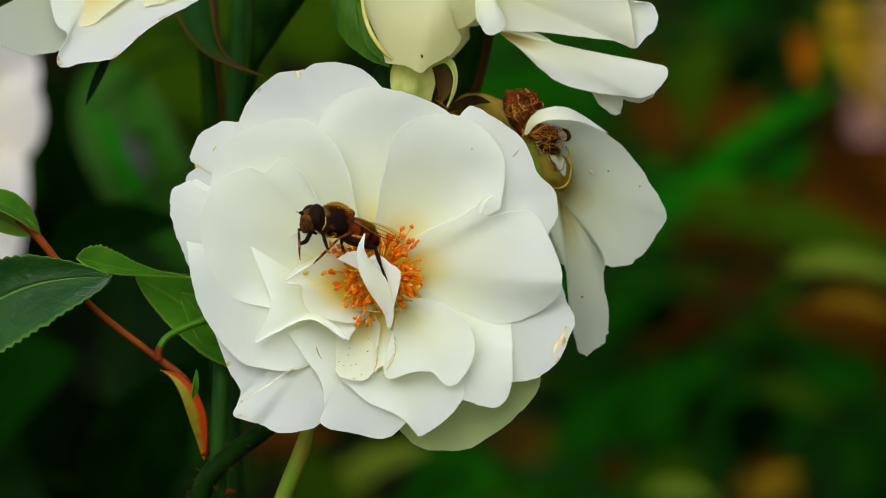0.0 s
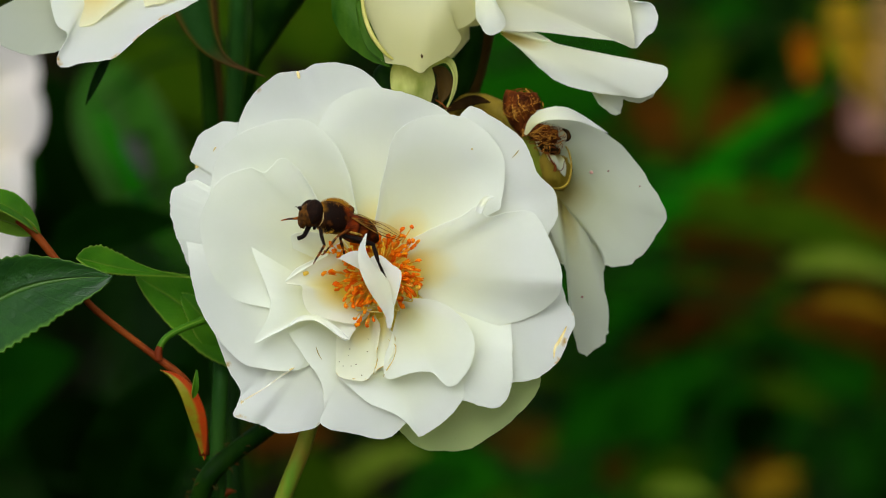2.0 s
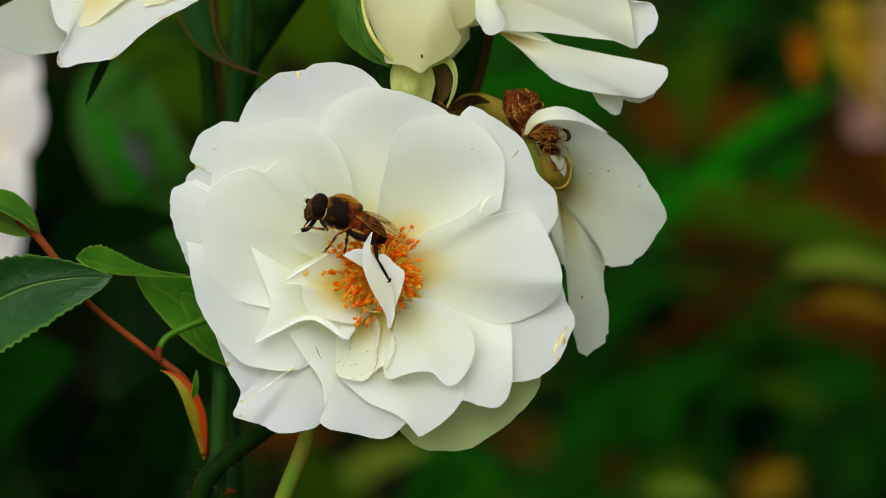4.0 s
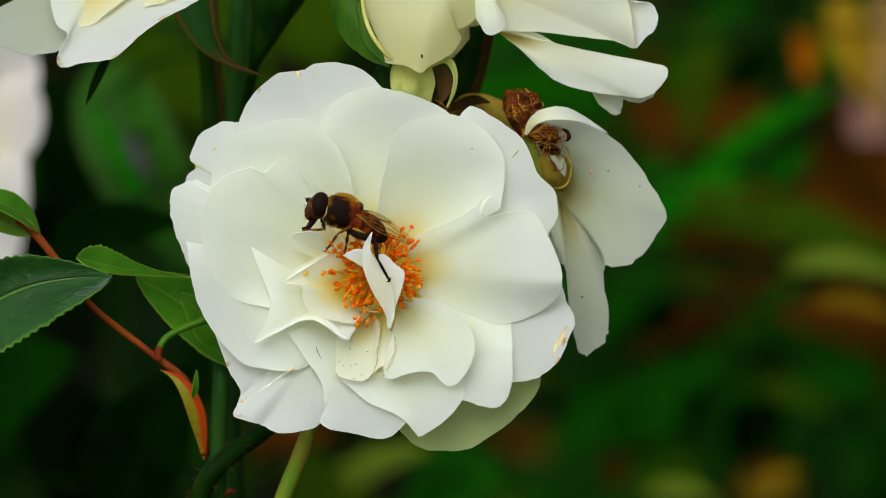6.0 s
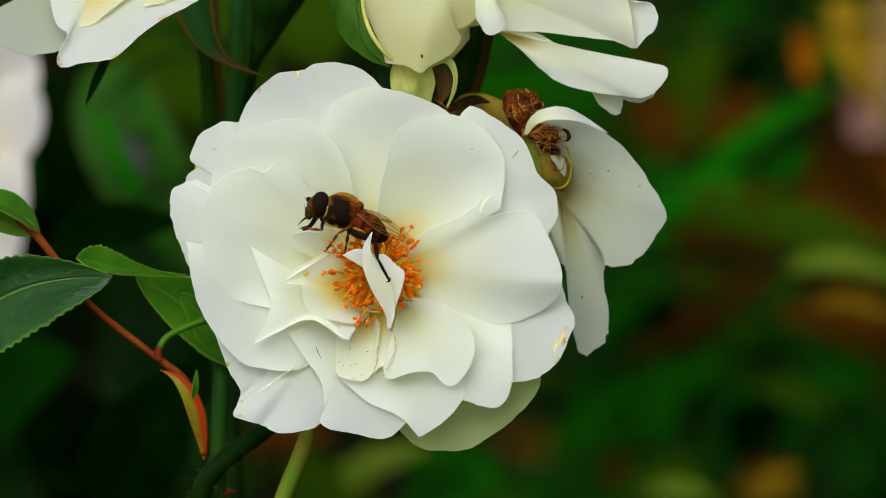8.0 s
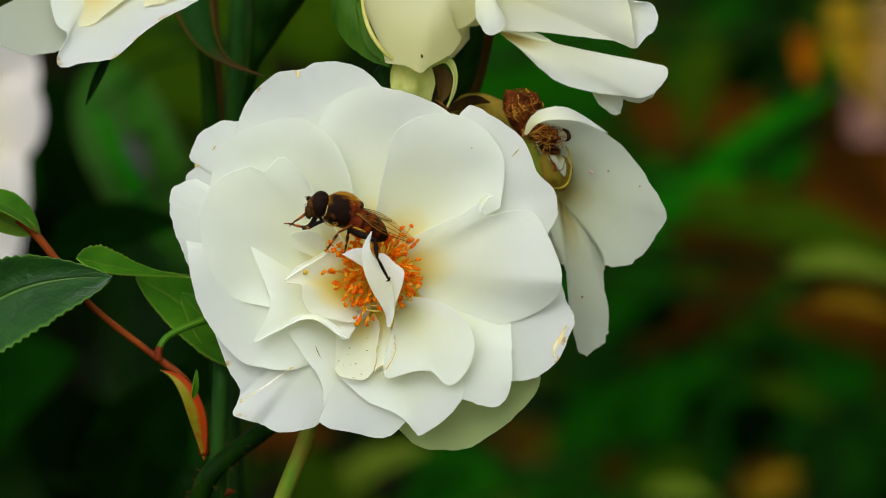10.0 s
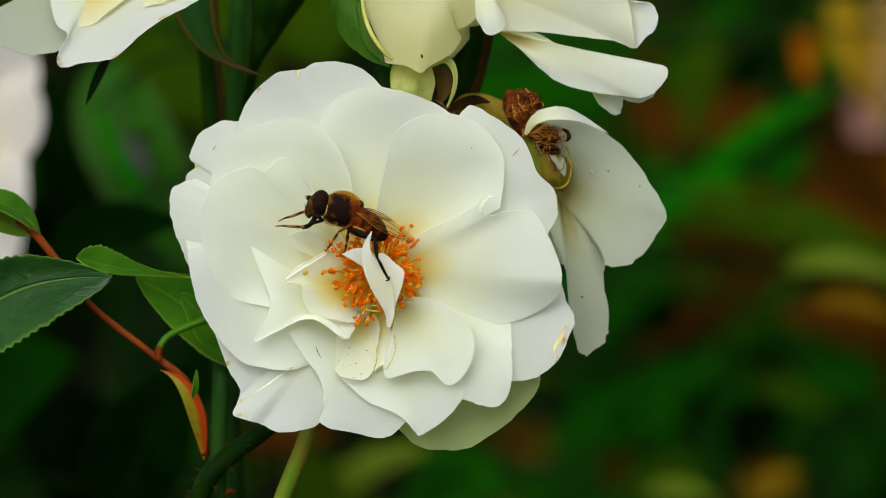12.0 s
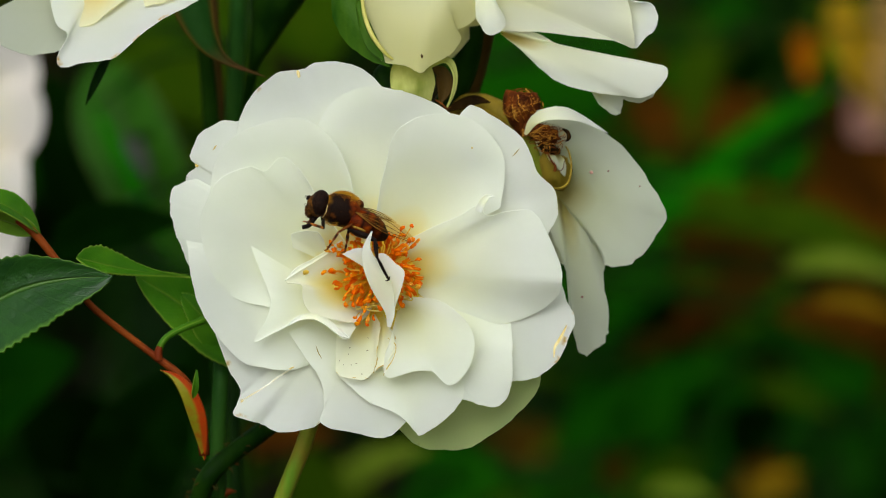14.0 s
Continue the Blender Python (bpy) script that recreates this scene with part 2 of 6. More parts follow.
def soil_material():
    n = Net("soil")
    big = n.noise(3.0, 5)
    fine = n.noise(60, 5)
    col = n.mix(n.ramp(big, (0.35, (0, 0, 0)), (0.65, (1, 1, 1))), (0.012, 0.005, 0.002), (0.04, 0.014, 0.004))
    col = n.mix(n.ramp(fine, (0.45, (0, 0, 0)), (0.7, (1, 1, 1))), col, (0.006, 0.003, 0.002))
    n.bump(fine, 0.8, 0.02)
    n.set(col, 0.95, Specular_IOR_Level=0.05)
    return n.mat


SOIL = soil_material()


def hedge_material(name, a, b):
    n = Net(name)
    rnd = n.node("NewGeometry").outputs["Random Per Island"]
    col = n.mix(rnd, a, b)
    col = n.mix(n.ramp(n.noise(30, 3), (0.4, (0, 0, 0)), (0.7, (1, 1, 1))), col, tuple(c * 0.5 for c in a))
    n.set(col, 0.7, Specular_IOR_Level=0.05)
    n.through_light(0.2, col)
    return n.mat


# Hedge green kept near black: low albedo stands in for the bush's shade.
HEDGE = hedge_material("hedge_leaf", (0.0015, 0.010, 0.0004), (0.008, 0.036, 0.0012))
LITTER = hedge_material("dry_leaf", (0.03, 0.009, 0.0005), (0.08, 0.026, 0.0015))


# hoverfly
def fur_material(name, a, b, scale=1800.0):
    n = Net(name)
    col = n.mix(n.ramp(n.noise(scale, 4), (0.35, (0, 0, 0)), (0.66, (1, 1, 1))), a, b)
    n.bump(n.noise(scale * 2.5, 3), 0.7, 0.0003)
    n.set(col, 0.65, Specular_IOR_Level=0.08)
    return n.mat


def thorax_material():
    n = Net("thorax_bronze")
    sep = n.node("SeparateXYZ")
    n.link(n.coord("Object"), sep.inputs[0])
    fuzz = n.math("MULTIPLY", n.math("SUBTRACT", n.noise(900, 4), 0.5), 0.22)
    along = n.math("ADD", n.math("ADD", n.math("MULTIPLY", sep.outputs[0], 180.0), 0.5), fuzz)
    height = n.math("ADD", n.math("ADD", n.math("MULTIPLY", sep.outputs[1], 200.0), 0.45), fuzz)
    back = n.ramp(along, (0.0, (0.45, 0.21, 0.008)), (0.10, (0.20, 0.085, 0.004)), (0.2, (0.008, 0.003, 0.001)), (0.58, (0.010, 0.003, 0.001)), (0.70, (0.24, 0.045, 0.002)), (0.85, (0.42, 0.12, 0.005)), (1.0, (0.38, 0.16, 0.010)))
    flank = n.ramp(along, (0.0, (0.05, 0.016, 0.0015)), (0.12, (0.006, 0.002, 0.0005)), (0.6, (0.008, 0.0022, 0.0005)), (0.75, (0.13, 0.018, 0.001)), (0.95, (0.10, 0.014, 0.001)))
    col = n.mix(n.ramp(height, (0.62, (0, 0, 0)), (0.86, (1, 1, 1))), flank, back)
    col = n.mix(n.ramp(height, (0.0, (1, 1, 1)), (0.10, (0, 0, 0))), col, (0.26, 0.13, 0.008))
    col = n.mix(n.math("MULTIPLY", n.ramp(n.noise(520, 3), (0.52, (0, 0, 0)), (0.68, (1, 1, 1))), 0.55), col, (0.20, 0.055, 0.004))
    col = n.mix(n.math("MULTIPLY", n.ramp(n.noise(1500, 4), (0.45, (0, 0, 0)), (0.7, (1, 1, 1))), 0.7), col, (0.006, 0.002, 0.001))
    n.bump(n.noise(5000, 3), 0.5, 0.0002)
    n.set(col, 0.6, Specular_IOR_Level=0.06)
    return n.mat


def abdomen_material():
    n = Net("abdomen_banded")
    s, u = n.uv()
    wob = n.math("MULTIPLY", n.math("SUBTRACT", n.noise(700, 3), 0.5), 0.12)
    band = n.ramp(n.math("ADD", u, wob), (0.0, (0.07, 0.008, 0.0006)), (0.2, (0.15, 0.02, 0.001)), (0.34, (0.008, 0.002, 0.001)), (0.44, (0.17, 0.028, 0.0015)), (0.54, (0.008, 0.002, 0.001)), (0.64, (0.14, 0.025, 0.0012)), (0.76, (0.006, 0.002, 0.001)), (1.0, (0.006, 0.003, 0.002)))
    band = n.mix(n.math("MULTIPLY", n.ramp(n.noise(1400, 4, stretch=(0.5, 1, 1)), (0.42, (0, 0, 0)), (0.62, (1, 1, 1))), 0.75), band, (0.007, 0.002, 0.001))
    n.bump(n.noise(2500, 3), 0.3, 0.0003)
    n.set(band, 0.5, Specular_IOR_Level=0.03)
    return n.mat


def wing_material():
    n = Net("wing_membrane")
    n.set((0.30, 0.16, 0.04), 0.25, IOR=1.3, Specular_IOR_Level=0.2)
    clear = n.node("BsdfTransparent")
    clear.inputs[0].default_value = (0.90, 0.80, 0.58, 1)
    m = n.node("MixShader")
    n.link(n.ramp(n.noise(400, 3), (0.3, (0.02, 0.02, 0.02)), (0.7, (0.07, 0.07, 0.07))), m.inputs[0])
    n.link(clear.outputs[0], m.inputs[1])
    n.link(n.bsdf.outputs[0], m.inputs[2])
    n.link(m.outputs[0], n.out.inputs[0])
    return n.mat


def leg_material():
    """Dark leg, orange at its joints."""
    n = Net("leg_dark_orange_jointed")
    s, u = n.uv()
    col = n.ramp(n.math("ADD", u, n.math("MULTIPLY", n.math("SUBTRACT", n.noise(1200, 3), 0.5), 0.2)), (0.0, (0.34, 0.11, 0.010)), (0.14, (0.26, 0.08, 0.007)), (0.26, (0.02, 0.007, 0.002)), (0.5, (0.03, 0.010, 0.002)), (0.75, (0.26, 0.06, 0.004)), (1.0, (0.32, 0.09, 0.006)))
    n.bump(n.noise(4000, 3), 0.5, 0.0002)
    n.set(col, 0.5, Specular_IOR_Level=0.15)
    return n.mat


LEG_JOINTED = leg_material()
THORAX = thorax_material()
ABDOMEN = abdomen_material()
WING = wing_material()
VEIN = fur_material("wing_vein", (0.08, 0.028, 0.004), (0.22, 0.10, 0.015))
EYE_DARK = fur_material("compound_eye", (0.005, 0.002, 0.001), (0.015, 0.005, 0.002), 1600.0)
FACE = fur_material("fly_face", (0.012, 0.004, 0.001), (0.13, 0.05, 0.006), 1100.0)
BLACK = fur_material("fly_black", (0.003, 0.002, 0.0015), (0.012, 0.005, 0.003))
LEG_RUST = fur_material("leg_rust", (0.07, 0.018, 0.003), (0.2, 0.06, 0.008))
LEG_PALE = fur_material("leg_pale", (0.42, 0.27, 0.09), (0.58, 0.42, 0.18))
SCUTELLUM = fur_material("scutellum_rust", (0.03, 0.007, 0.001), (0.15, 0.045, 0.004))
GOLD_PALE = fur_material("golden_belly", (0.24, 0.12, 0.015), (0.42, 0.25, 0.04))
GOLD = fur_material("golden_hair", (0.32, 0.13, 0.008), (0.66, 0.36, 0.03))

# ---- building blocks
ORIGIN = {}


def thing(name, base, label, category, group=""):
    """An Empty at base (mm, space B), to which parts are added."""
    ob = new(name)
    ob.empty_display_size = 0.005
    ob.matrix_world = B @ Matrix.Translation(Vector(base) * MM)
    ORIGIN[ob.name] = Vector(base)
    return tagged(ob, label, category, group)


def part(name, bm, material, parent, label="", pivot=None, thick=0.0, smooth=True):
    """One mesh object out of a bmesh in mm of space B, under a thing or a part."""
    origin = ORIGIN[parent.name]
    own = Vector(pivot) if pivot is not None else origin
    for v in bm.verts:
        v.co = (v.co - own) * MM
    mesh = bpy.data.meshes.new(name)
    for f in bm.faces:
        f.smooth = smooth
    if thick:
        for e in bm.edges:
            e.smooth = not e.is_boundary
    bm.to_mesh(mesh)
    bm.free()
    for m in material if isinstance(material, (list, tuple)) else [material]:
        mesh.materials.append(m)
    ob = new(name, mesh)
    ob.parent = parent
    ob.location = (own - origin) * MM
    ORIGIN[ob.name] = own
    if thick:
        mod = ob.modifiers.new("thickness", "SOLIDIFY")
        mod.thickness, mod.offset = thick * MM, -1.0
    if label:
        tagged(ob, label)
    return ob


def spline(points, t):
    """A point of the Catmull-Rom curve through the points, t from 0 to 1."""
    n = len(points) - 1
    x = min(max(t, 0.0), 1.0) * n
    i = min(int(x), n - 1)
    f = x - i
    p1, p2 = Vector(points[i]), Vector(points[i + 1])
    p0 = Vector(points[i - 1]) if i > 0 else p1 * 2 - p2
    p3 = Vector(points[i + 2]) if i + 2 <= n else p2 * 2 - p1
    return 0.5 * (2 * p1 + (p2 - p0) * f + (2 * p0 - 5 * p1 + 4 * p2 - p3) * f * f + (3 * p1 - p0 - 3 * p2 + p3) * f ** 3)


def sheet(place, ns, nu):
    """A bmesh grid of place(s, u), s and u from 0 to 1, with s and u as its UV."""
    bm = bmesh.new()
    layer = bm.loops.layers.uv.new("UVMap")
    grid = [[bm.verts.new(place(i / ns, j / nu)) for j in range(nu + 1)] for i in range(ns + 1)]
    for i in range(ns):
        for j in range(nu):
            corners = ((i, j), (i + 1, j), (i + 1, j + 1), (i, j + 1))
            face = bm.faces.new([grid[a][b] for a, b in corners])
            for loop, (a, b) in zip(face.loops, corners):
                loop[layer].uv = (a / ns, b / nu)
    return bm


def petal_sheet(base, rim, cup=1.7, belly=0.0, roll=0.0, ruffle=0.34, lip=0.0, seed=0.0, ns=56, nu=28):
    """A petal that fans out of its base. rim: (degrees, reach, lift) along its edge, one
    way round; cup: how late it rises; roll: how far the edge bends back; belly: bulge."""
    base = Vector(base)
    edge = [(r * math.cos(radians(a)), r * math.sin(radians(a)), z) for a, r, z in rim]
    fine = [spline(edge, i / ns) for i in range(ns + 1)]
    calm = fine
    for _ in range(ns * ns // 40):
        calm = [fine[0]] + [(a + b * 2 + c) / 4 for a, b, c in zip(calm, calm[1:], calm[2:])] + [fine[-1]]

    def place(s, u):
        i = round(s * ns)
        e = calm[i].lerp(fine[i], u ** 3.0)
        k = 0.02 + 0.98 * u
        x, y = e.x * k, e.y * k
        z = e.z * k ** cup + belly * math.sin(math.pi * min(k, 1.0)) * math.sin(math.pi * (0.15 + 0.7 * s))
        z -= roll * max(0.0, (u - 0.8) / 0.2) ** 2 + lip * max(0.0, (u - 0.9) / 0.1) ** 2
        z += ruffle * u ** 4 * 0.8 * noise.noise(Vector((s * 3.2, seed * 2.3, u * 0.7)))
        here = Vector((x * 0.12 + seed, y * 0.12, seed * 1.7))
        z += ruffle * u * (noise.noise(here) * 1.5 + 0.3 * noise.noise(here * 2.4))
        w = ruffle * u ** 6 * 0.7
        for f, k in ((9, 1.0), (31, 0.5), (70, 0.25)):
            x += w * k * noise.noise(Vector((s * f, seed, 3)))
            y += w * k * noise.noise(Vector((s * f, seed, 9)))
        return base + Vector((x, y, z))

    bm = sheet(place, ns, nu)
    bmesh.ops.recalc_face_normals(bm, faces=bm.faces)
    if sum(f.normal.z for f in bm.faces) < 0:
        bmesh.ops.reverse_faces(bm, faces=bm.faces)
    return bm


def petal(parent, base, rim, material=None, name="petal", label="", thick=0.08, pivot=None, **shape):
    shape.setdefault("seed", 3.1 * len(parent.children) + base[0] * 0.37)
    return part(name, petal_sheet(base, rim, **shape), material or PETAL, parent, label, pivot, thick)


def tube(points, radii, sides=10, steps=24, cap=True):
    """A round stem along the curve through the points, with radii spread along it."""
    bm = bmesh.new()
    layer = bm.loops.layers.uv.new("UVMap")
    rings = []
    last = None
    for i in range(steps + 1):
        t = i / steps
        c = spline(points, t)
        way = (spline(points, min(t + 0.01, 1)) - spline(points, max(t - 0.01, 0))).normalized()
        ref = last if last is not None else (Vector((0, 0, 1)) if abs(way.z) < 0.9 else Vector((1, 0, 0)))
        a = (ref - way * ref.dot(way)).normalized()
        last = a
        b = way.cross(a)
        x = t * (len(radii) - 1)
        k = min(int(x), len(radii) - 2)
        r = radii[k] + (radii[k + 1] - radii[k]) * (x - k)
        rings.append([bm.verts.new(c + (a * math.cos(2 * math.pi * j / sides) + b * math.sin(2 * math.pi * j / sides)) * r) for j in range(sides)])
    for i in range(steps):
        for j in range(sides):
            q = (j + 1) % sides
            face = bm.faces.new((rings[i][j], rings[i][q], rings[i + 1][q], rings[i + 1][j]))
            for loop, uv in zip(face.loops, ((j, i), (j + 1, i), (j + 1, i + 1), (j, i + 1))):
                loop[layer].uv = (uv[0] / sides, uv[1] / steps)
    if cap:
        bm.faces.new(list(reversed(rings[0])))
        bm.faces.new(rings[-1])
    return bm


def joined(*parts):
    """One bmesh out of several."""
    bm = bmesh.new()
    for p in parts:
        mesh = bpy.data.meshes.new("joint")
        p.to_mesh(mesh)
        p.free()
        bm.from_mesh(mesh)
        bpy.data.meshes.remove(mesh)
    return bm


def leaf_sheet(base, tip, width, face, arch=0.12, fold=0.25, teeth=0.5, seed=0.0, ns=16, nu=40, full=0.42, bow=0.0, skew=0.0):
    """A leaf blade from base to tip; face: the way its upper side looks; fold: how far
    the halves rise from the midrib; arch: how far the middle bows up; teeth: serration."""
    base, tip = Vector(base), Vector(tip)
    way = tip - base
    long = way.length
    face = Vector(face)
    up = (face - way * face.dot(way) / way.length_squared).normalized()
    side = way.normalized().cross(up)

    def place(s, u):
        v = 2 * s - 1
        power = math.log(0.5) / math.log(full)
        half = width / 2 * max(math.sin(math.pi * u ** power), 0.0) ** 0.72
        saw = (u * 22) % 1.0
        half *= 1 + skew * v
        half *= 1 + 0.11 * teeth * saw * abs(v) ** 8
        bend = up * (arch * long * math.sin(math.pi * u) + fold * half * abs(v) ** 1.3)
        ripple = 0.03 * width * noise.noise(Vector((u * 3 + seed, v * 1.5, seed))) * (0.4 + abs(v))
        return base + way * u + side * (half * v + bow * long * math.sin(math.pi * u)) + bend + up * ripple

    bm = sheet(place, ns, nu)
    bmesh.ops.recalc_face_normals(bm, faces=bm.faces)
    return bm


def ribbon(points, halves, face, cup=0.0, ns=10, nu=30):
    """A narrow blade along a curve; halves: its half-widths, spread along the curve."""
    face = Vector(face)

    def place(s, u):
        c = spline(points, u)
        way = (spline(points, min(u + 0.02, 1)) - spline(points, max(u - 0.02, 0))).normalized()
        side = way.cross(face).normalized()
        half = spline([(h, 0, 0) for h in halves], u).x
        v = 2 * s - 1
        return c + side * half * v + face.normalized() * cup * half * v * v

    bm = sheet(place, ns, nu)
    bmesh.ops.recalc_face_normals(bm, faces=bm.faces)
    return bm


def ball(centre, radii, turn=0.0, segs=24, rings=14, bumps=0.0, seed=0.0):
    """A rounded body: half-axes radii, turned about z by degrees."""
    bm = bmesh.new()
    bmesh.ops.create_uvsphere(bm, u_segments=segs, v_segments=rings, radius=1.0)
    m = Matrix.Rotation(radians(turn), 3, "Z")
    for v in bm.verts:
        k = 1 + bumps * noise.noise(v.co * 3.0 + Vector((seed, 0, 0)))
        v.co = Vector(centre) + m @ Vector((v.co.x * radii[0], v.co.y * radii[1], v.co.z * radii[2])) * k
    return bm


# ---- ground and hedge
def ground():
    bm = bmesh.new()
    n = 60
    size = 60.0
    rows = []
    for i in range(n + 1):
        for_row = []
        for j in range(n + 1):
            x = size * (2 * i / n - 1) ** 3
            y = size * (2 * j / n - 1) ** 3 + 2.0
            for_row.append(bm.verts.new((x, y, 0.05 * noise.noise(Vector((x, y, 0))) + 0.02 * noise.noise(Vector((x * 5, y * 5, 4))))))
        rows.append(for_row)
    for i in range(n):
        for j in range(n):
            bm.faces.new((rows[i][j], rows[i + 1][j], rows[i + 1][j + 1], rows[i][j + 1]))
    mesh = bpy.data.meshes.new("ground")
    for f in bm.faces:
        f.smooth = True
    bm.to_mesh(mesh)
    bm.free()
    mesh.materials.append(SOIL)
    return tagged(new("ground", mesh), "dark reddish brown garden soil under the rose bush", "soil", kind="structure")


def foliage(name, label, count, spread, size, material, seed, flat=0.0):
    """A mass of small leaf blades, folded at the midrib, within a box of the world."""
    rng = random.Random(seed)
    verts, faces = [], []
    (x0, x1), (y0, y1), (z0, z1) = spread
    for _ in range(count):
        c = Vector((rng.uniform(x0, x1), rng.uniform(y0, y1), 0))
        mound = max(0.15, 1 - ((c.x - (x0 + x1) / 2) / (x1 - x0) * 2) ** 4) * (0.75 + 0.5 * noise.noise(Vector((c.x * 3, c.y * 3, seed))))
        c.z = z0 + (z1 - z0) * mound * rng.random() ** 0.7
        m = Euler((rng.gauss(0, 0.6) * (1 - flat), rng.gauss(0, 0.6) * (1 - flat), rng.uniform(0, 6.3))).to_matrix()
        s = size * rng.uniform(0.6, 1.4)
        k = len(verts)
        for p in ((0, -1, 0), (0.45, -0.2, 0.12), (0.3, 0.5, 0.08), (0, 1, -0.1), (-0.3, 0.5, 0.08), (-0.45, -0.2, 0.12), (0, 0, -0.03)):
            verts.append(c + m @ (Vector(p) * s))
        for a, b in ((0, 1), (1, 2), (2, 3), (3, 4), (4, 5), (5, 0)):
            faces.append((k + 6, k + a, k + b))
    mesh = bpy.data.meshes.new(name)
    mesh.from_pydata(verts, [], faces)
    mesh.materials.append(material)
    return tagged(new(name, mesh), label, "foliage", kind="stuff")


ground()
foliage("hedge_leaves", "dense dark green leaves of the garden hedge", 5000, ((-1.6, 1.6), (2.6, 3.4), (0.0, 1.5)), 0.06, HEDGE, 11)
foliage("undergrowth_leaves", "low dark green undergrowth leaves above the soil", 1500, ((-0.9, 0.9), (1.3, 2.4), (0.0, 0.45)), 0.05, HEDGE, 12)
foliage("dry_leaves", "reddish brown dry leaves lying on the soil", 1200, ((-0.4, 1.0), (1.0, 2.6), (0.01, 0.04)), 0.04, LITTER, 13, 0.8)

# ---- the open white rose on which the fly sits
rose = thing("rose_bloom", (-10.4, -6.4, -8), "fully open creamy white rose bloom with orange stamens", "flower", "rose blooms")
# outer whorl
petal(rose, (-9.6, -3.9, -3.5), ((137, 27, 0.2), (129, 30, 1.2), (121, 31.5, 1.8), (115, 31.8, 2.2), (111, 31.2, 2.2), (109, 31.1, 2), (105, 31.4, 2.2), (99, 30.7, 2.2), (93, 29.1, 1.8), (86, 25.9, 0.8)), roll=0.3)
petal(rose, (-10, -3.9, -4.0), ((129, 28.5, -2.5), (135, 30.9, -1.5), (141, 31.8, -1), (147, 30.9, -0.5), (148, 29.7, -1), (152, 30.1, -1.5), (154, 29.4, -2)))
petal(rose, (-10, -3.9, -3.8), ((151, 28.6, -1.2), (156, 31, 0.2), (162, 30.2, 0.8), (169, 28.3, 0.8), (178, 25.9, -0.2)), roll=0.35)
petal(rose, (-10.4, -4.7, -3.8), ((-166, 23.2, -0.2), (-149, 23.4, 0.8), (-140, 23.9, 1.2), (-138, 24.9, 1.2), (-136, 26.9, 2.2), (-131, 26.2, 2.8), (-127, 25.4, 2.2), (-122, 25, 2.8), (-115, 23.5, 2.8), (-109, 21.4, 1.8), (-107, 18, 0.8)), PETAL_TORN, label="creased lower petal with a browned fold", ruffle=0.4, cup=1.25)
petal(rose, (-7.6, -5.6, -4.5), ((-88, 19.3, 0.5), (-81, 22.4, 0), (-75, 23.9, -0.5), (-64, 25.3, -1), (-51, 25.6, -1), (-38, 25.8, -1), (-31, 25.1, -1), (-28, 22, -1)), PETAL_LIME_SHADED, label="greenish petal underneath, its shade painted into the colour")
petal(rose, (-8.8, -3.5, -3.5), ((64, 24.1, 1.2), (62, 26.9, 1.8), (55, 27.3, 2.2), (48, 27.6, 2.6), (41, 27.5, 3), (32, 26.4, 3.2), (25, 27.2, 3.2), (19, 26.5, 3), (13, 24.5, 2.2)))
petal(rose, (-8, -4.7, -3.8), ((4, 24.2, 1.2), (-4, 25.3, 2.2), (-11, 27.2, 2.8), (-17, 26.9, 3), (-26, 26.7, 2.8), (-33, 25, 2.2), (-39, 22.7, 1.8), (-46, 21.3, 0.8)), PETAL_TORN, label="petal with a yellowed, torn edge", ruffle=0.45, cup=1.25)
petal(rose, (-8.4, -5.1, -3.2), ((-16, 18.8, 1.2), (-29, 20.9, 2.5), (-38, 22.8, 2.9), (-46, 23.9, 3.1), (-51, 21.9, 3.1), (-56, 19.4, 2.9), (-62, 16.9, 2.2)), cup=1.25)
# middle whorl
petal(rose, (-9.3, -3.1, -3.5), ((114, 21.4, 2.9), (107, 24.1, 3.5), (98, 25.7, 3.8), (88, 25.9, 3.8), (77, 25.3, 3.8), (64, 24.5, 3.5), (56, 23.2, 3.2)), roll=0.25)
petal(rose, (-10.4, -3.9, -3.1), ((169, 26.5, 2.2), (174, 25.7, 2.5), (186, 24.9, 2.9), (199, 23.5, 2.9), (213, 21.9, 2.5), (223, 19.3, 2.2), (231, 17.1, 1.8), (236, 14.9, 0.8)))
petal(rose, (-9, -3.3, -3.3), ((95, 7.4, 3.2), (87, 15.4, 4.2), (83, 19.9, 4.8), (76, 22.5, 5), (65, 24.6, 5), (55, 25.1, 4.8), (46, 24.4, 4.4), (38, 22.4, 4.2), (28, 19.3, 3.9)), roll=0.25)
petal(rose, (-10.1, -3.3, -3.5), ((157, 25.1, 3.9), (147, 26.7, 4.5), (139, 27.4, 4.5), (131, 26.7, 4.5), (120, 25.1, 4.5), (112, 22.8, 4.5), (106, 19, 4.2), (103, 14.9, 3.9), (104, 9.2, 3)), roll=0.25)
petal(rose, (-10.8, -3.5, -3), ((-160, 14.6, 1.6), (-168, 18.7, 1.9), (-178, 21.5, 2.4), (-188, 23.3, 3.0), (-197, 24.7, 3.6), (-208, 24.8, 3.9), (-215, 24.2, 4), (-222, 22.3, 3.9), (-225, 20.3, 3.8), (-234, 20.3, 3.8), (-237, 17.6, 3.5), (-237, 13.8, 2.9), (-234, 9.8, 2.4)), cup=1.9)
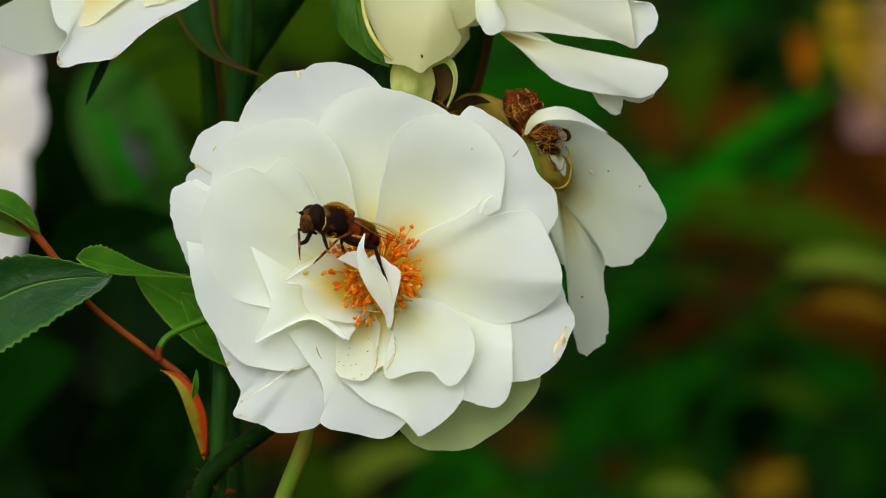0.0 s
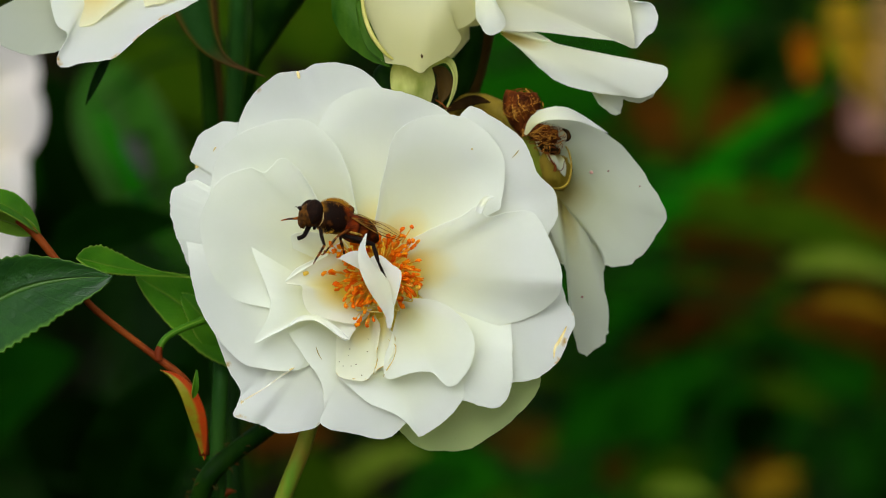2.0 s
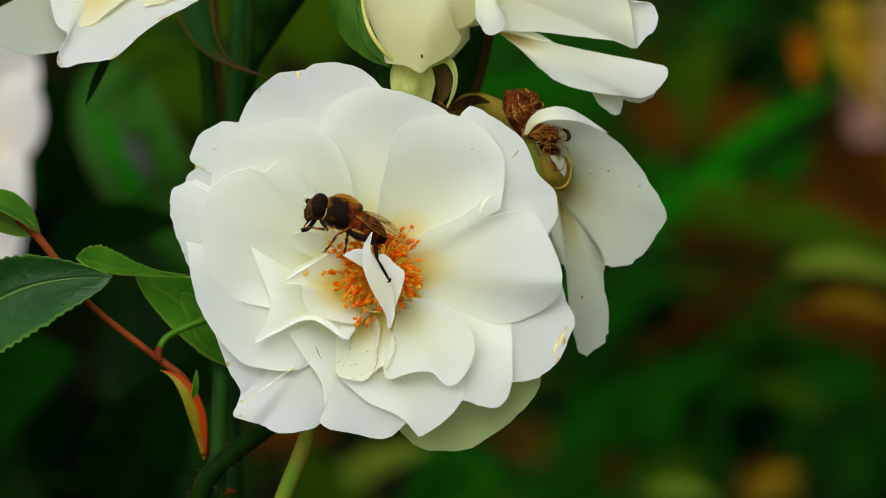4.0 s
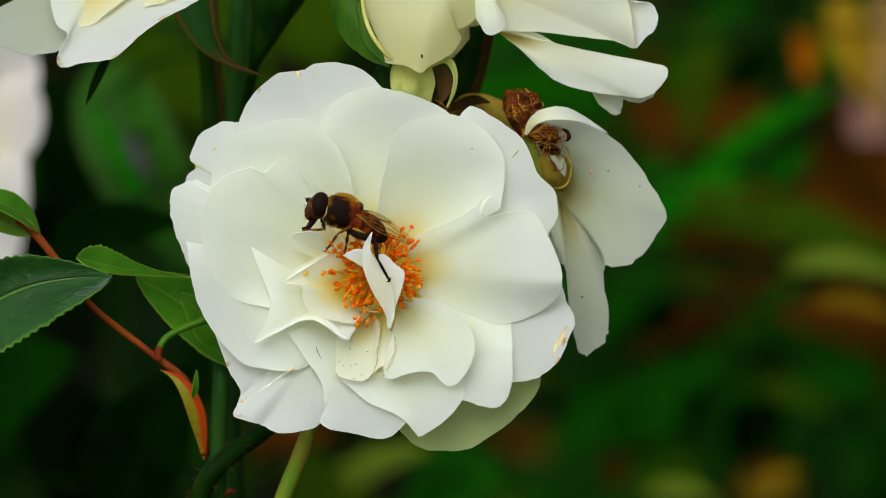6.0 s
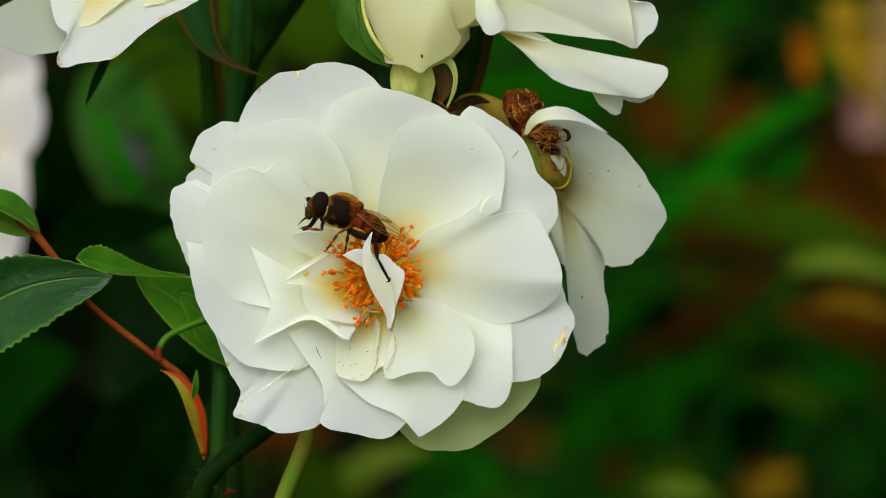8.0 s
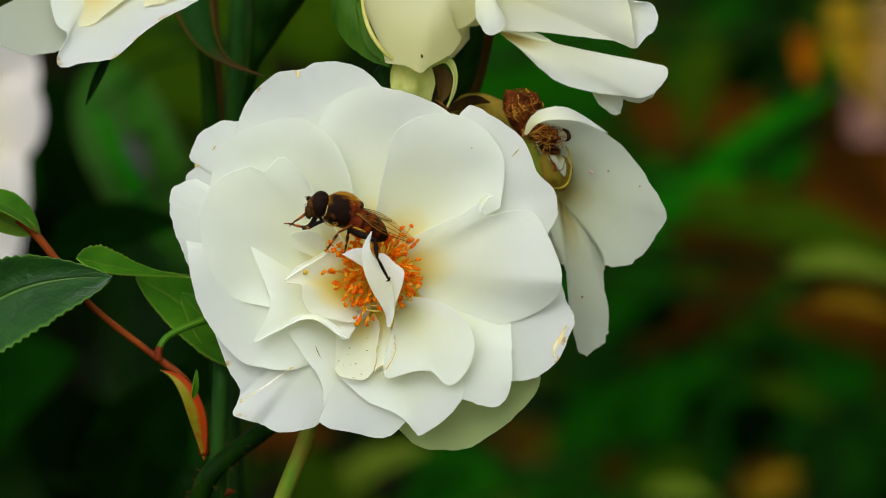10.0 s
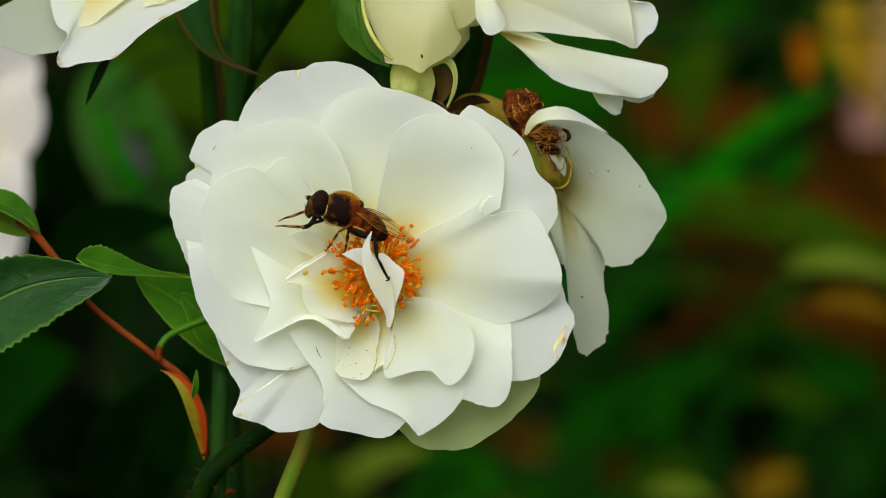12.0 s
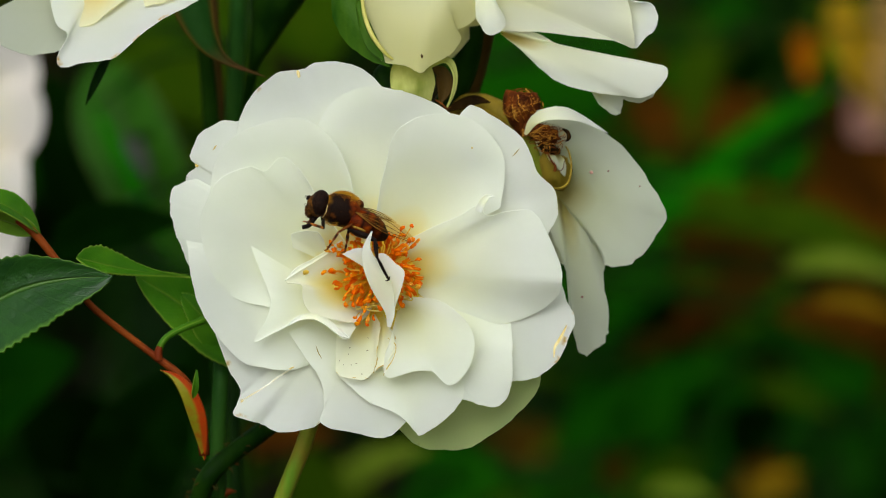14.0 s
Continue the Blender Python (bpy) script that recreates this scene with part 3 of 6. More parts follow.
petal(rose, (-7.7, -3.1, -3), ((58, 5.2, 1.3), (43, 9.5, 2.2), (37, 13.2, 3), (36, 15.7, 3.6), (29, 15.9, 3.6), (26, 18.9, 3.6), (23, 21.7, 3.6), (18, 22.7, 3.8), (12, 23.2, 4.4), (5, 23.9, 5.4), (0, 24.4, 6.2), (-4, 24.4, 6.2), (-8, 24.2, 4.6), (-14, 22.6, 2.4), (-22, 19.2, 1.3), (-30, 16.1, 0.9), (-36, 13, 0.7), (-38, 8.4, 0.4)), label="broad petal with a curled, nicked tip, rolled under", ruffle=0.3, cup=1.3, ns=72)
part("curled_tip", ribbon([(5, 5.2, 1.3), (5.6, 6.5, 1.9), (6.4, 7.3, 2.2), (7.3, 7.3, 2.2)], (0.55, 0.5, 0.35, 0.03), (0, 0.3, 1), 0.4), PETAL_PLAIN, rose, "curled tip of the petal", thick=0.12)
# lower and inner petals
petal(rose, (-11.2, -7.1, -2.5), ((-156, 11.6, 1.4), (-132, 11.9, 1.6), (-118, 13.1, 1.7), (-110, 16.2, 1.7), (-109, 18.7, 1.8), (-98, 19.1, 1.9), (-86, 19.7, 1.9), (-78, 19.6, 1.8), (-72, 18.7, 1.6), (-64, 16.5, 1.2)), cup=1.4)
petal(rose, (-9.1, -9.5, -2.2), ((-124, 10.4, 2), (-101, 11.9, 2.3), (-86, 13.3, 2.4), (-77, 14.9, 2.4), (-73, 17.1, 2.4), (-70, 17.9, 2.4), (-62, 17.6, 2.4), (-53, 17.2, 2.4), (-44, 16.6, 2.2), (-37, 15.4, 1.8)), cup=1.5)
petal(rose, (-6.3, -8.3, -1.5), ((106, 1.4, 1.5), (24, 3.2, 2.2), (7, 6.2, 2.8), (-6, 8.6, 3.2), (-17, 10.7, 2.9), (-27, 12.1, 2.9), (-38, 13, 3), (-47, 13.4, 3), (-55, 13.5, 3.1), (-59, 12.5, 3.2), (-62, 10.4, 3.2), (-72, 9.5, 3.2), (-85, 9.5, 3.1), (-99, 10.1, 2.9), (-105, 7.8, 2.6), (-104, 4.9, 2)), PETAL_SOFT, cup=1.15, belly=0.6, ruffle=0.2)
petal(rose, (-10.7, -7.5, -1.9), ((-143, 5.3, 1.2), (-118, 9.5, 2.2), (-111, 11.2, 2.5), (-94, 11.1, 2.6), (-84, 9.6, 2.7), (-76, 6.1, 2.2), (-61, 3.6, 1.6)), PETAL_BROWNED, label="small cream petal with a browned rim")
petal(rose, (-9, -8.3, -1.7), ((-94, 9.2, 2.7), (-79, 7.7, 2.8), (-65, 5.8, 2.6), (-65, 3.5, 1.8)), PETAL_BROWNED, ns=20, nu=14)
petal(rose, (-14.6, -7, -1.4), ((150, 14.5, 0.6), (161, 11.8, 0.8), (172, 10.3, 1.1), (185, 9.9, 1.4), (199, 11.3, 1.9), (207, 13.6, 2.2), (208, 10.9, 2.3), (208, 7.4, 2.4), (212, 5.3, 2.5), (238, 3.9, 2.7), (278, 5.9, 2.8), (299, 4.7, 1.8)), cup=1.5, label="pointed inner petal folded to a lip")
petal(rose, (-12.5, -5.7, -1.4), ((110, 6.1, 0.9), (131, 6.4, 1.5), (160, 7.9, 2.2), (168, 9.2, 2.7), (175, 9.8, 3), (176, 7.4, 3.4), (191, 7.4, 3.4), (205, 7.2, 3.4), (221, 6.1, 3.4), (244, 5, 3.2), (268, 4.8, 2.2), (292, 4.4, 1.0), (318, 3.6, 0.2)), PETAL_INNER, cup=1.5, label="small rolled inner petal")
petal(rose, (-16, -2.3, -2), ((155, 5.7, 2), (142, 6.9, 2.8), (130, 6.1, 3), (111, 4.9, 3), (105, 3.7, 2.4)), PETAL, ns=20, nu=14, ruffle=0.15)

# the narrow petal that curls up out of the middle, with its two side lobes
CURL_AT = (-7.5, -10.9, 3)
curl = part("curled_petal", ribbon([(-7.6, -11.1, 4), (-7.5, -8.8, 5), (-8.6, -5.3, 6.2), (-10.2, -2.3, 7), (-10.7, 0.1, 7.5), (-10, 2.4, 7.8)], (0.25, 0.75, 1.45, 1.0, 0.5, 0.03), (-0.2, 0.35, 1), 0.3), PETAL_PLAIN, rose, "narrow upright petal curled in the middle", CURL_AT, 0.12)
petal(curl, (-7.2, -9.6, 4), ((113, 7.3, 1.5), (106, 8.8, 2), (97, 9, 2.2), (88, 7.7, 2.5), (78, 6.9, 2.8), (73, 6.2, 2.8), (71, 4.8, 2.5), (74, 2.7, 1.5)), PETAL_PLAIN, name="lobe", ns=30, nu=14, ruffle=0.1, cup=0.8, lip=0.1)
petal(curl, (-9.5, -3.6, 5), ((149, 5.4, 0.8), (137, 4.9, 1), (122, 4.3, 1.5), (105, 3.5, 1.5), (106, 2.3, 1.2)), PETAL_PLAIN, name="lobe", ns=24, nu=12, ruffle=0.1, cup=0.8, lip=0.1)

# heart of the bloom
part("heart", ball((-9.8, -5.2, -3.2), (6.6, 6.4, 2.2), bumps=0.1), HEART, rose, "yellow-green disc of styles")


def stamen_mesh(name, bend, lean, long, split):
    """A bent filament with a flat, curled two-lobed anther at its end, root at the origin, up along z."""
    pts = [(0, 0, 0), (bend * 0.3, 0.1, long * 0.45), (bend, 0.15, long)]
    stalk = tube(pts, (0.13, 0.1, 0.08), 6, 8)
    for f in stalk.faces:
        f.material_index = 0
    lobes = []
    for side in (-1, 1):
        lobes.append(tube([(-0.62, side * 0.30 * split, -0.16), (-0.25, side * 0.16, 0.1), (0.22, side * 0.15, 0.1), (0.6, side * 0.26 * split, -0.14)], (0.10, 0.21, 0.22, 0.09), 7, 9))
    anther = joined(*lobes)
    m = Matrix.Rotation(lean, 3, "Y")
    for v in anther.verts:
        v.co.y += 0.5 * bend * v.co.x ** 2
        v.co = m @ v.co + Vector((bend, 0.15, long))
    for f in anther.faces:
        f.material_index = 1
    bm = joined(stalk, anther)
    mesh = bpy.data.meshes.new(name)
    for v in bm.verts:
        v.co *= MM
    for f in bm.faces:
        f.smooth = True
    bm.to_mesh(mesh)
    bm.free()
    mesh.materials.append(FILAMENT)
    mesh.materials.append(ANTHER)
    return mesh


def stamens(parent, clumps, seed):
    """Stamens in loose clumps round the styles. A clump: centre of its anthers, spread along x and y, count."""
    rng = random.Random(seed)
    kinds = [stamen_mesh("stamen", rng.uniform(-1.0, 1.0), rng.uniform(-1.3, 1.3), rng.uniform(3.6, 4.4), rng.uniform(0.2, 0.8)) for _ in range(14)]
    heart = Vector((-9.1, -3.6, -2.6))
    for centre, wide, tall, count in clumps:
        for _ in range(count):
            end = Vector((rng.gauss(centre[0], wide), rng.gauss(centre[1], tall), centre[2] + rng.gauss(0, 0.45)))
            root = heart + (end - heart) * (0.22 if (end - heart).xy.length < 5.5 else 0.7)
            root.z = heart.z + rng.uniform(-0.3, 0.3)
            way = end - root
            turn = way.to_track_quat("Z", "Y").to_matrix().to_4x4() @ Matrix.Rotation(rng.uniform(0, 6.28), 4, "Z")
            thick = rng.uniform(0.58, 0.85)
            ob = new("stamen", rng.choice(kinds))
            ob.parent = parent
            ob.matrix_local = Matrix.Translation((root - ORIGIN[parent.name]) * MM) @ turn @ Matrix.Diagonal((thick, thick, way.length / 4.0, 1))


stamens(rose, (((-13.0, -1.4, 2.0), 1.1, 0.9, 18), ((-12.4, -4.4, 2.0), 1.5, 1.4, 40), ((-11.0, -6.8, 1.8), 1.2, 0.7, 16), ((-9.6, -5.2, 1.8), 1.2, 1.2, 12),
               ((-10.4, 0.4, 1.6), 2.2, 0.9, 20), ((-7.2, 0.8, 1.4), 1.4, 1.0, 15), ((-6.0, -1.2, 1.8), 1.0, 1.3, 22), ((-5.2, -4.2, 1.9), 0.8, 1.5, 22), ((-5.8, -6.2, 1.9), 0.7, 0.5, 6),
               ((-15.2, 0.4, 0.6), 1.1, 0.5, 6), ((-11.6, -10.0, 1.6), 0.9, 0.25, 6), ((-4.0, 0.2, 1.0), 0.4, 0.8, 4), ((-3.9, -4.2, 1.2), 0.4, 1.4, 6)), 17)
# styles: a knot of pale curling threads below the stamens
styles = random.Random(31)
for _ in range(34):
    a = Vector((styles.uniform(-11.2, -6.2), styles.uniform(-8.2, -6.4), styles.uniform(0.2, 1.6)))
    b = a + Vector((styles.gauss(0, 1.1), styles.gauss(-0.3, 0.5), styles.uniform(0.2, 0.9)))
    c = b + Vector((styles.gauss(0, 0.7), styles.gauss(0, 0.5), styles.uniform(-0.4, 0.3)))
    part("style", tube([a, b, c], (0.12, 0.11, 0.13), 6, 8), STYLE, rose)
# browned nicks and a bruised crease
def resting(at, gap=0.04):
    """The point just above the bloom's surface at x and y of at; at itself beside the bloom."""
    bpy.context.view_layer.update()
    eye = B @ (Vector((at[0], at[1], 40)) * MM)
    hit, place, *_ = scene.ray_cast(bpy.context.evaluated_depsgraph_get(), eye, B.to_3x3() @ Vector((0, 0, -1)), distance=50 * MM)
    return (at[0], at[1], (B.inverted() @ place).z / MM + gap) if hit else at


NICK = "yellow-brown nick in the petal"
for c, radii, turn in (((-20.5, 24.7, -1.5), (0.22, 0.55, 0.05), 15), ((-35.0, 11.9, -4.7), (0.3, 0.4, 0.05), -30), ((-32.5, 14.3, -4.7), (0.09, 0.42, 0.04), -35), ((4.1, 14.2, 0.4), (0.12, 0.16, 0.04), 0),
                       ((-28.5, -21.7, -2.3), (0.22, 0.26, 0.05), 0), ((-21.5, -17.0, -1.2), (0.42, 0.13, 0.05), 25)):
    part("blemish", ball(resting(c), radii, turn, 14, 8, 0.5, radii[0] * 9), BLEMISH, rose, NICK)
part("scratch", ribbon([resting(c) for c in [(10.8, 14.1, -0.55), (10.3, 13.5, -0.6), (9.8, 13.0, -0.7)]], (0.03, 0.07, 0.02), (0, 0, 1), 0.0, 3, 10), SEPAL_OLD, rose, "thin olive scratch on the petal", thick=0.05)
part("scratch", ribbon([resting(c) for c in [(-18.0, -13.8, -0.5), (-17.7, -14.7, -0.45), (-17.2, -15.6, -0.4)]], (0.03, 0.06, 0.02), (0, 0, 1), 0.0, 3, 10), SEPAL_OLD, rose, "thin olive scratch on the petal", thick=0.05)
part("yellowed_edge", ribbon([resting(c) for c in [(17.5, -10.9, -0.9), (17.1, -11.9, -0.9), (16.5, -13.1, -0.9), (15.9, -14.0, -1.0), (15.7, -15.5, -1.0)]], (0.04, 0.2, 0.3, 0.22, 0.03), (0.2, 0, 1), 0.0, 4, 16), BLEMISH, rose, "yellowed tear along the petal's edge", thick=0.05)
part("yellowed_edge", ribbon([resting(c) for c in [(-14.9, -18.1, 1.3), (-12.7, -18.3, 1.3), (-10.7, -18.4, 1.6), (-9.8, -17.6, 1.7), (-10.1, -16.5, 1.6)]], (0.02, 0.05, 0.09, 0.06, 0.02), (0, 0, 1), 0.0, 4, 20), BLEMISH, rose, "browned rim of the small petal", thick=0.06)
part("yellowed_edge", ribbon([resting(c) for c in [(-7.8, -12.7, 1.0), (-6.7, -13.7, 1.7), (-7.0, -15.5, 1.9), (-8.0, -17.1, 1.9), (-8.5, -18.1, 1.8)]], (0.02, 0.06, 0.05, 0.09, 0.02), (0, 0, 1), 0.0, 4, 20), BLEMISH, rose, "browned rim of the small petal", thick=0.06)
part("crease", ribbon([resting(c) for c in [(-21.6, -17.2, -1.6), (-23.0, -18.0, -2.25), (-25.2, -19.6, -1.95), (-27.2, -20.8, -2.0), (-28.6, -21.6, -2.3)]], (0.03, 0.12, 0.08, 0.12, 0.03), (0, 0, 1)), BLEMISH_PALE, rose, "faint brown crease", thick=0.06)
# curled-over rims of the inner petals
part("rolled_edge", ribbon([(-14.4, 1.1, -0.8), (-16.3, -0.5, -0.2), (-18.5, -1.9, 0.4), (-20.6, -3.1, 1.0), (-22.3, -4.6, 1.5)], (0.12, 0.3, 0.34, 0.4, 0.06), (0.3, 0.4, 1), 0.5, 8, 30), PETAL_PLAIN, rose, "rolled white rim of the inner petal", thick=0.12)
part("rolled_edge", ribbon([(-21.9, -10.9, 1.0), (-20.3, -9.9, 1.6), (-18.2, -9.7, 2.1), (-16.3, -10.6, 2.4), (-14.5, -12.0, 2.4), (-13.2, -12.7, 2.1)], (0.08, 0.34, 0.42, 0.45, 0.4, 0.06), (0.1, 0.5, 1), 0.5, 8, 30), PETAL_PLAIN, rose, "rolled white lip of the inner petal", thick=0.12)
# grains of pollen fallen on the lower petals
for k, c in enumerate([(-10.7, -14.5, -0.1), (-13.4, -15.0, -0.05), (-13.2, -14.1, -0.4), (-14.1, -16.5, 0.5), (-13.0, -16.5, 0.5), (-12.3, -16.3, 0.5), (-10.6, -12.7, -0.8), (-14.7, -15.9, 0.35), (-11.5, -17.8, 1.2)]):
    part("pollen_grain", ball(resting(c), (0.14 if k == 0 else 0.05 + 0.02 * (k % 3), 0.06, 0.05), segs=8, rings=6), DRY_DARK, rose)
part("pollen_grain", ball(resting((-19.4, -3.4, 1.0), 0.2), (0.42, 0.3, 0.3), 30, 12, 10, 0.6), PETAL_HEART, rose)
part("hip", ball((-10.4, -6.4, -7), (3.2, 3.4, 4.0)), STEM, rose)
part("stalk", tube([(-10.4, -6.4, -8.5), (-14.1, -14.5, -12), (-18.5, -23.9, -13), (-20.3, -29.1, -13), (-23.1, -36.1, -14), (-28, -50.5, -17), (-31.6, -70.6, -25)], (1.0, 1.05, 1.15, 1.2, 1.2, 1.3, 1.5), 12, 40), STEM_OLIVE, rose, "olive green stalk, streaked with red")
for k, end in enumerate([(-15.7, -12.9, -12), (-1.9, -16.1, -11), (1.3, 0.1, -11), (-7.6, 9, -12), (-19.8, 0.9, -12)]):
    part("sepal", leaf_sheet((-10.4, -6.4, -8.5), end, 5.0, (0, 0, -1), arch=0.05, fold=0.2, teeth=0.3, seed=k), SEPAL, rose, thick=0.3)

# ---- stems down to the soil
def rooted(parent, top, radius, material):
    """The lower length of a stem, from top down to the soil."""
    top = Vector(top)
    soil = -(CENTRE.z / MM + 40 + top.z * math.sin(TILT)) / math.cos(TILT)
    foot = Vector((top.x * 0.6 + 20, soil, top.z - 30))
    pts = [top, top.lerp(foot, 0.3) + Vector((6, 0, -12)), top.lerp(foot, 0.65) + Vector((-8, 0, -16)), foot]
    return part("lower_stem", tube(pts, (radius, radius * 1.2, radius * 1.5, radius * 2), 10, 24), material, parent)


rooted(rose, (-32.4, -72.5, -50), 1.5, STEM_OLIVE)

# ---- half-open bloom that hangs above it
bud = thing("rose_bud", (-1.9, 40.7, -14), "half-open cream rose bud with green sepals", "flower", "rose blooms")
petal(bud, (-1.9, 41.9, -14), ((-174, 10.8, 0), (-150, 12.2, 2), (-132, 14.5, 5), (-115, 16.5, 7), (-102, 16.2, 8), (-96, 16.8, 9), (-93, 16.8, 9), (-90, 15.9, 9), (-77, 14.3, 8), (-69, 12.5, 7), (-71, 11.5, 7), (-57, 11.2, 6), (-37, 10.4, 4), (-7, 9.8, 1)), PETAL_GREEN, belly=6.5, ruffle=0.15, label="cream outer petal, greenish at its base")
petal(bud, (-1.1, 42.1, -18), ((-121, 11, 2), (-87, 15.2, 2), (-55, 11.5, 1), (-22, 9.7, 0)), PETAL_GREEN, belly=3.0)
petal(bud, (4.9, 38.9, -10), ((-97, 4.5, 1), (-90, 6.4, 2), (-78, 8.6, 3), (-64, 8.4, 3), (-57, 7.3, 2), (-53, 4.6, 1), (-27, 1.8, 0)), PETAL_SOFT, ns=24, nu=14, belly=2.0)
part("sepal_edge", tube([(-11.6, 36.3, -6.5), (-11.1, 33.1, -6), (-10.0, 30.3, -5.5), (-8.2, 27.9, -6), (-6.3, 26.5, -7)], (0.25, 0.3, 0.32, 0.28, 0.1), 8, 24), SEPAL_RIM, bud, "yellowish rim of the dark sepal")
part("sepal", petal_sheet((-14.3, 41.9, -14), ((-52, 3.8, 4), (-75, 9.9, 6), (-75, 13.7, 7), (-67, 17.3, 7), (-74, 15.7, 6.5), (-84, 13.5, 5.5), (-95, 10.3, 4), (-103, 7.6, 3), (-114, 3.2, 1)), ns=40, nu=16, belly=3.5), SEPAL_DARK, bud, "dark green sepal clasping the bud", thick=0.4)
part("sepal", ribbon([(-4.5, 27.0, -11), (-4.4, 25.3, -10), (-4.2, 23.1, -9), (-3.8, 20.6, -10)], (2.5, 3.1, 3.15, 2.2), (0.1, 0.15, 1), -0.15), SEPAL, bud, "broad pale green sepal bent downwards, flecked with red", thick=0.3)
part("sepal", ribbon([(-2.1, 26.0, -9), (-0.2, 27.0, -8), (1.0, 26.5, -8), (1.7, 24.5, -8), (1.3, 22.1, -9), (0.3, 19.7, -10)], (0.3, 0.55, 0.62, 0.4, 0.28, 0.05), (0.5, 0.25, 0.8), 0.3), SEPAL, bud, "narrow pale green sepal hooked over", thick=0.25)
part("sepal_edge", ribbon([(-1.4, 25.9, -12), (-0.2, 25.2, -12), (0.2, 23.2, -12), (-0.5, 20.5, -12)], (0.4, 1.0, 1.2, 0.1), (0.2, 0, 1), 0.4), STEM_BROWN, bud, "dark inner side of the hooked sepal", thick=0.25)
part("sepal_tip", tube([(-1.1, 21.3, -9), (-0.2, 20.8, -9), (0.5, 20.1, -9), (1.1, 20.3, -9)], (0.12, 0.14, 0.2, 0.05), 6, 12), LEG_RUST, bud, "orange-brown dried sepal tip")
# Brown bead: the darkness of a hole in the petal, painted on.
part("petal_tip", ball((-3.0, 27.4, -4.0), (0.16, 0.32, 0.12), 10, 12, 8), STEM_BROWN, bud, "brown bead painted as the dark hole near the petal's tip")
part("hip", ball((-7.7, 23.7, -16), (2.4, 3.2, 2.6), 20), STEM_DARK, bud)
part("stalk", tube([(4.2, 32.7, -18), (3.6, 27.9, -20), (2.3, 23.8, -22), (-1.2, 18.2, -26), (-7, 3.4, -34), (-12, -8.2, -34), (-16.1, -17.7, -31)], (2.0, 1.9, 1.8, 1.8, 1.6, 1.3), 10, 36), STEM_DARK, bud, "dark reddish green stalk")

# ---- bloom past its prime, its last petals drooping sideways
droop = thing("rose_bloom", (7, 34.4, -20), "white rose bloom with long drooping petals", "flower", "rose blooms")
petal(droop, (5.4, 38.3, -16), ((-68, 7.6, 4), (-39, 11.5, 6), (-28, 17.3, 8), (-24, 21.2, 9), (-24, 23.9, 10), (-18, 22.7, 11), (-10, 21.4, 10), (1, 19.3, 8), (14, 12.5, 4)), PETAL_CREAM_SHADED, belly=2.0)
petal(droop, (24.3, 36.1, -10), ((-71, 5.6, 2), (-67, 8.2, 3), (-53, 7.4, 4), (-39, 7.6, 5), (-24, 6.9, 5), (-13, 5.3, 4.5), (-15, 2.8, 4), (23, 0.8, 2)), PETAL_SOFT, ns=30, nu=14, belly=1.0)
petal(droop, (8.2, 31.1, -14), ((-40, 4.7, 1), (-42, 8.8, 2), (-39, 12, 3), (-33, 16, 4), (-28, 19.7, 5), (-24, 22.8, 7), (-18, 24.3, 8), (-14, 24.5, 8), (-12, 23.4, 7), (-12, 17.7, 5), (-13, 9.5, 3), (0, 5.3, 1), (13, 2.1, 0)), PETAL_DROOP, belly=1.5)
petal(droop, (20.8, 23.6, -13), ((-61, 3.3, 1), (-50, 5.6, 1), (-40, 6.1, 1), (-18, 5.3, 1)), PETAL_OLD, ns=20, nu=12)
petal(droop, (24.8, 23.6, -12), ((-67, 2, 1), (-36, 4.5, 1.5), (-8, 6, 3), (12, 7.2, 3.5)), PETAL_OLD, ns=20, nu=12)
part("hip", ball((7.2, 37.3, -20), (3.0, 3.4, 3.2)), STEM, droop)
part("stalk", tube([(7, 36.1, -20), (5.4, 30.5, -24), (3.8, 24.8, -27), (0.5, 15, -30), (-6.2, -0.7, -36), (-16.1, -17.7, -31)], (1.4, 2.0, 2.2, 1.9, 1.5, 1.3), 10, 36), STEM_BROWN, droop, "brownish green stalk")

# ---- withered bloom behind
wither = thing("withered_bloom", (11.9, 14.8, -18), "withered white rose bloom with brown dried stamens", "flower", "rose blooms")
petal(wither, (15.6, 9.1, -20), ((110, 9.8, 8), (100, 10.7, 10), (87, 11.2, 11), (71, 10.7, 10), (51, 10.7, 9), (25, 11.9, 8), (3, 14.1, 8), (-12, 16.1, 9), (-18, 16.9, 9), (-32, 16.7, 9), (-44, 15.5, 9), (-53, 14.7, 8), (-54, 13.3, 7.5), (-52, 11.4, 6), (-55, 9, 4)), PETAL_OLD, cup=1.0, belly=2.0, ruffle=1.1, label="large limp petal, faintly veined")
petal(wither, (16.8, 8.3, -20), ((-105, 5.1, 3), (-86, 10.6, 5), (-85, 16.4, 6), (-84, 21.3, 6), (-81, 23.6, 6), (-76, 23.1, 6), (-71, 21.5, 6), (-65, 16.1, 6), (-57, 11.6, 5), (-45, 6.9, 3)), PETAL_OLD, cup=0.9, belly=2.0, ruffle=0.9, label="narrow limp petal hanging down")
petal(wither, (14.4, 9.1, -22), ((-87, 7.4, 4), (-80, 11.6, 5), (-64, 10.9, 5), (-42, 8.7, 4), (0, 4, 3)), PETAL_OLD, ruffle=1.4)
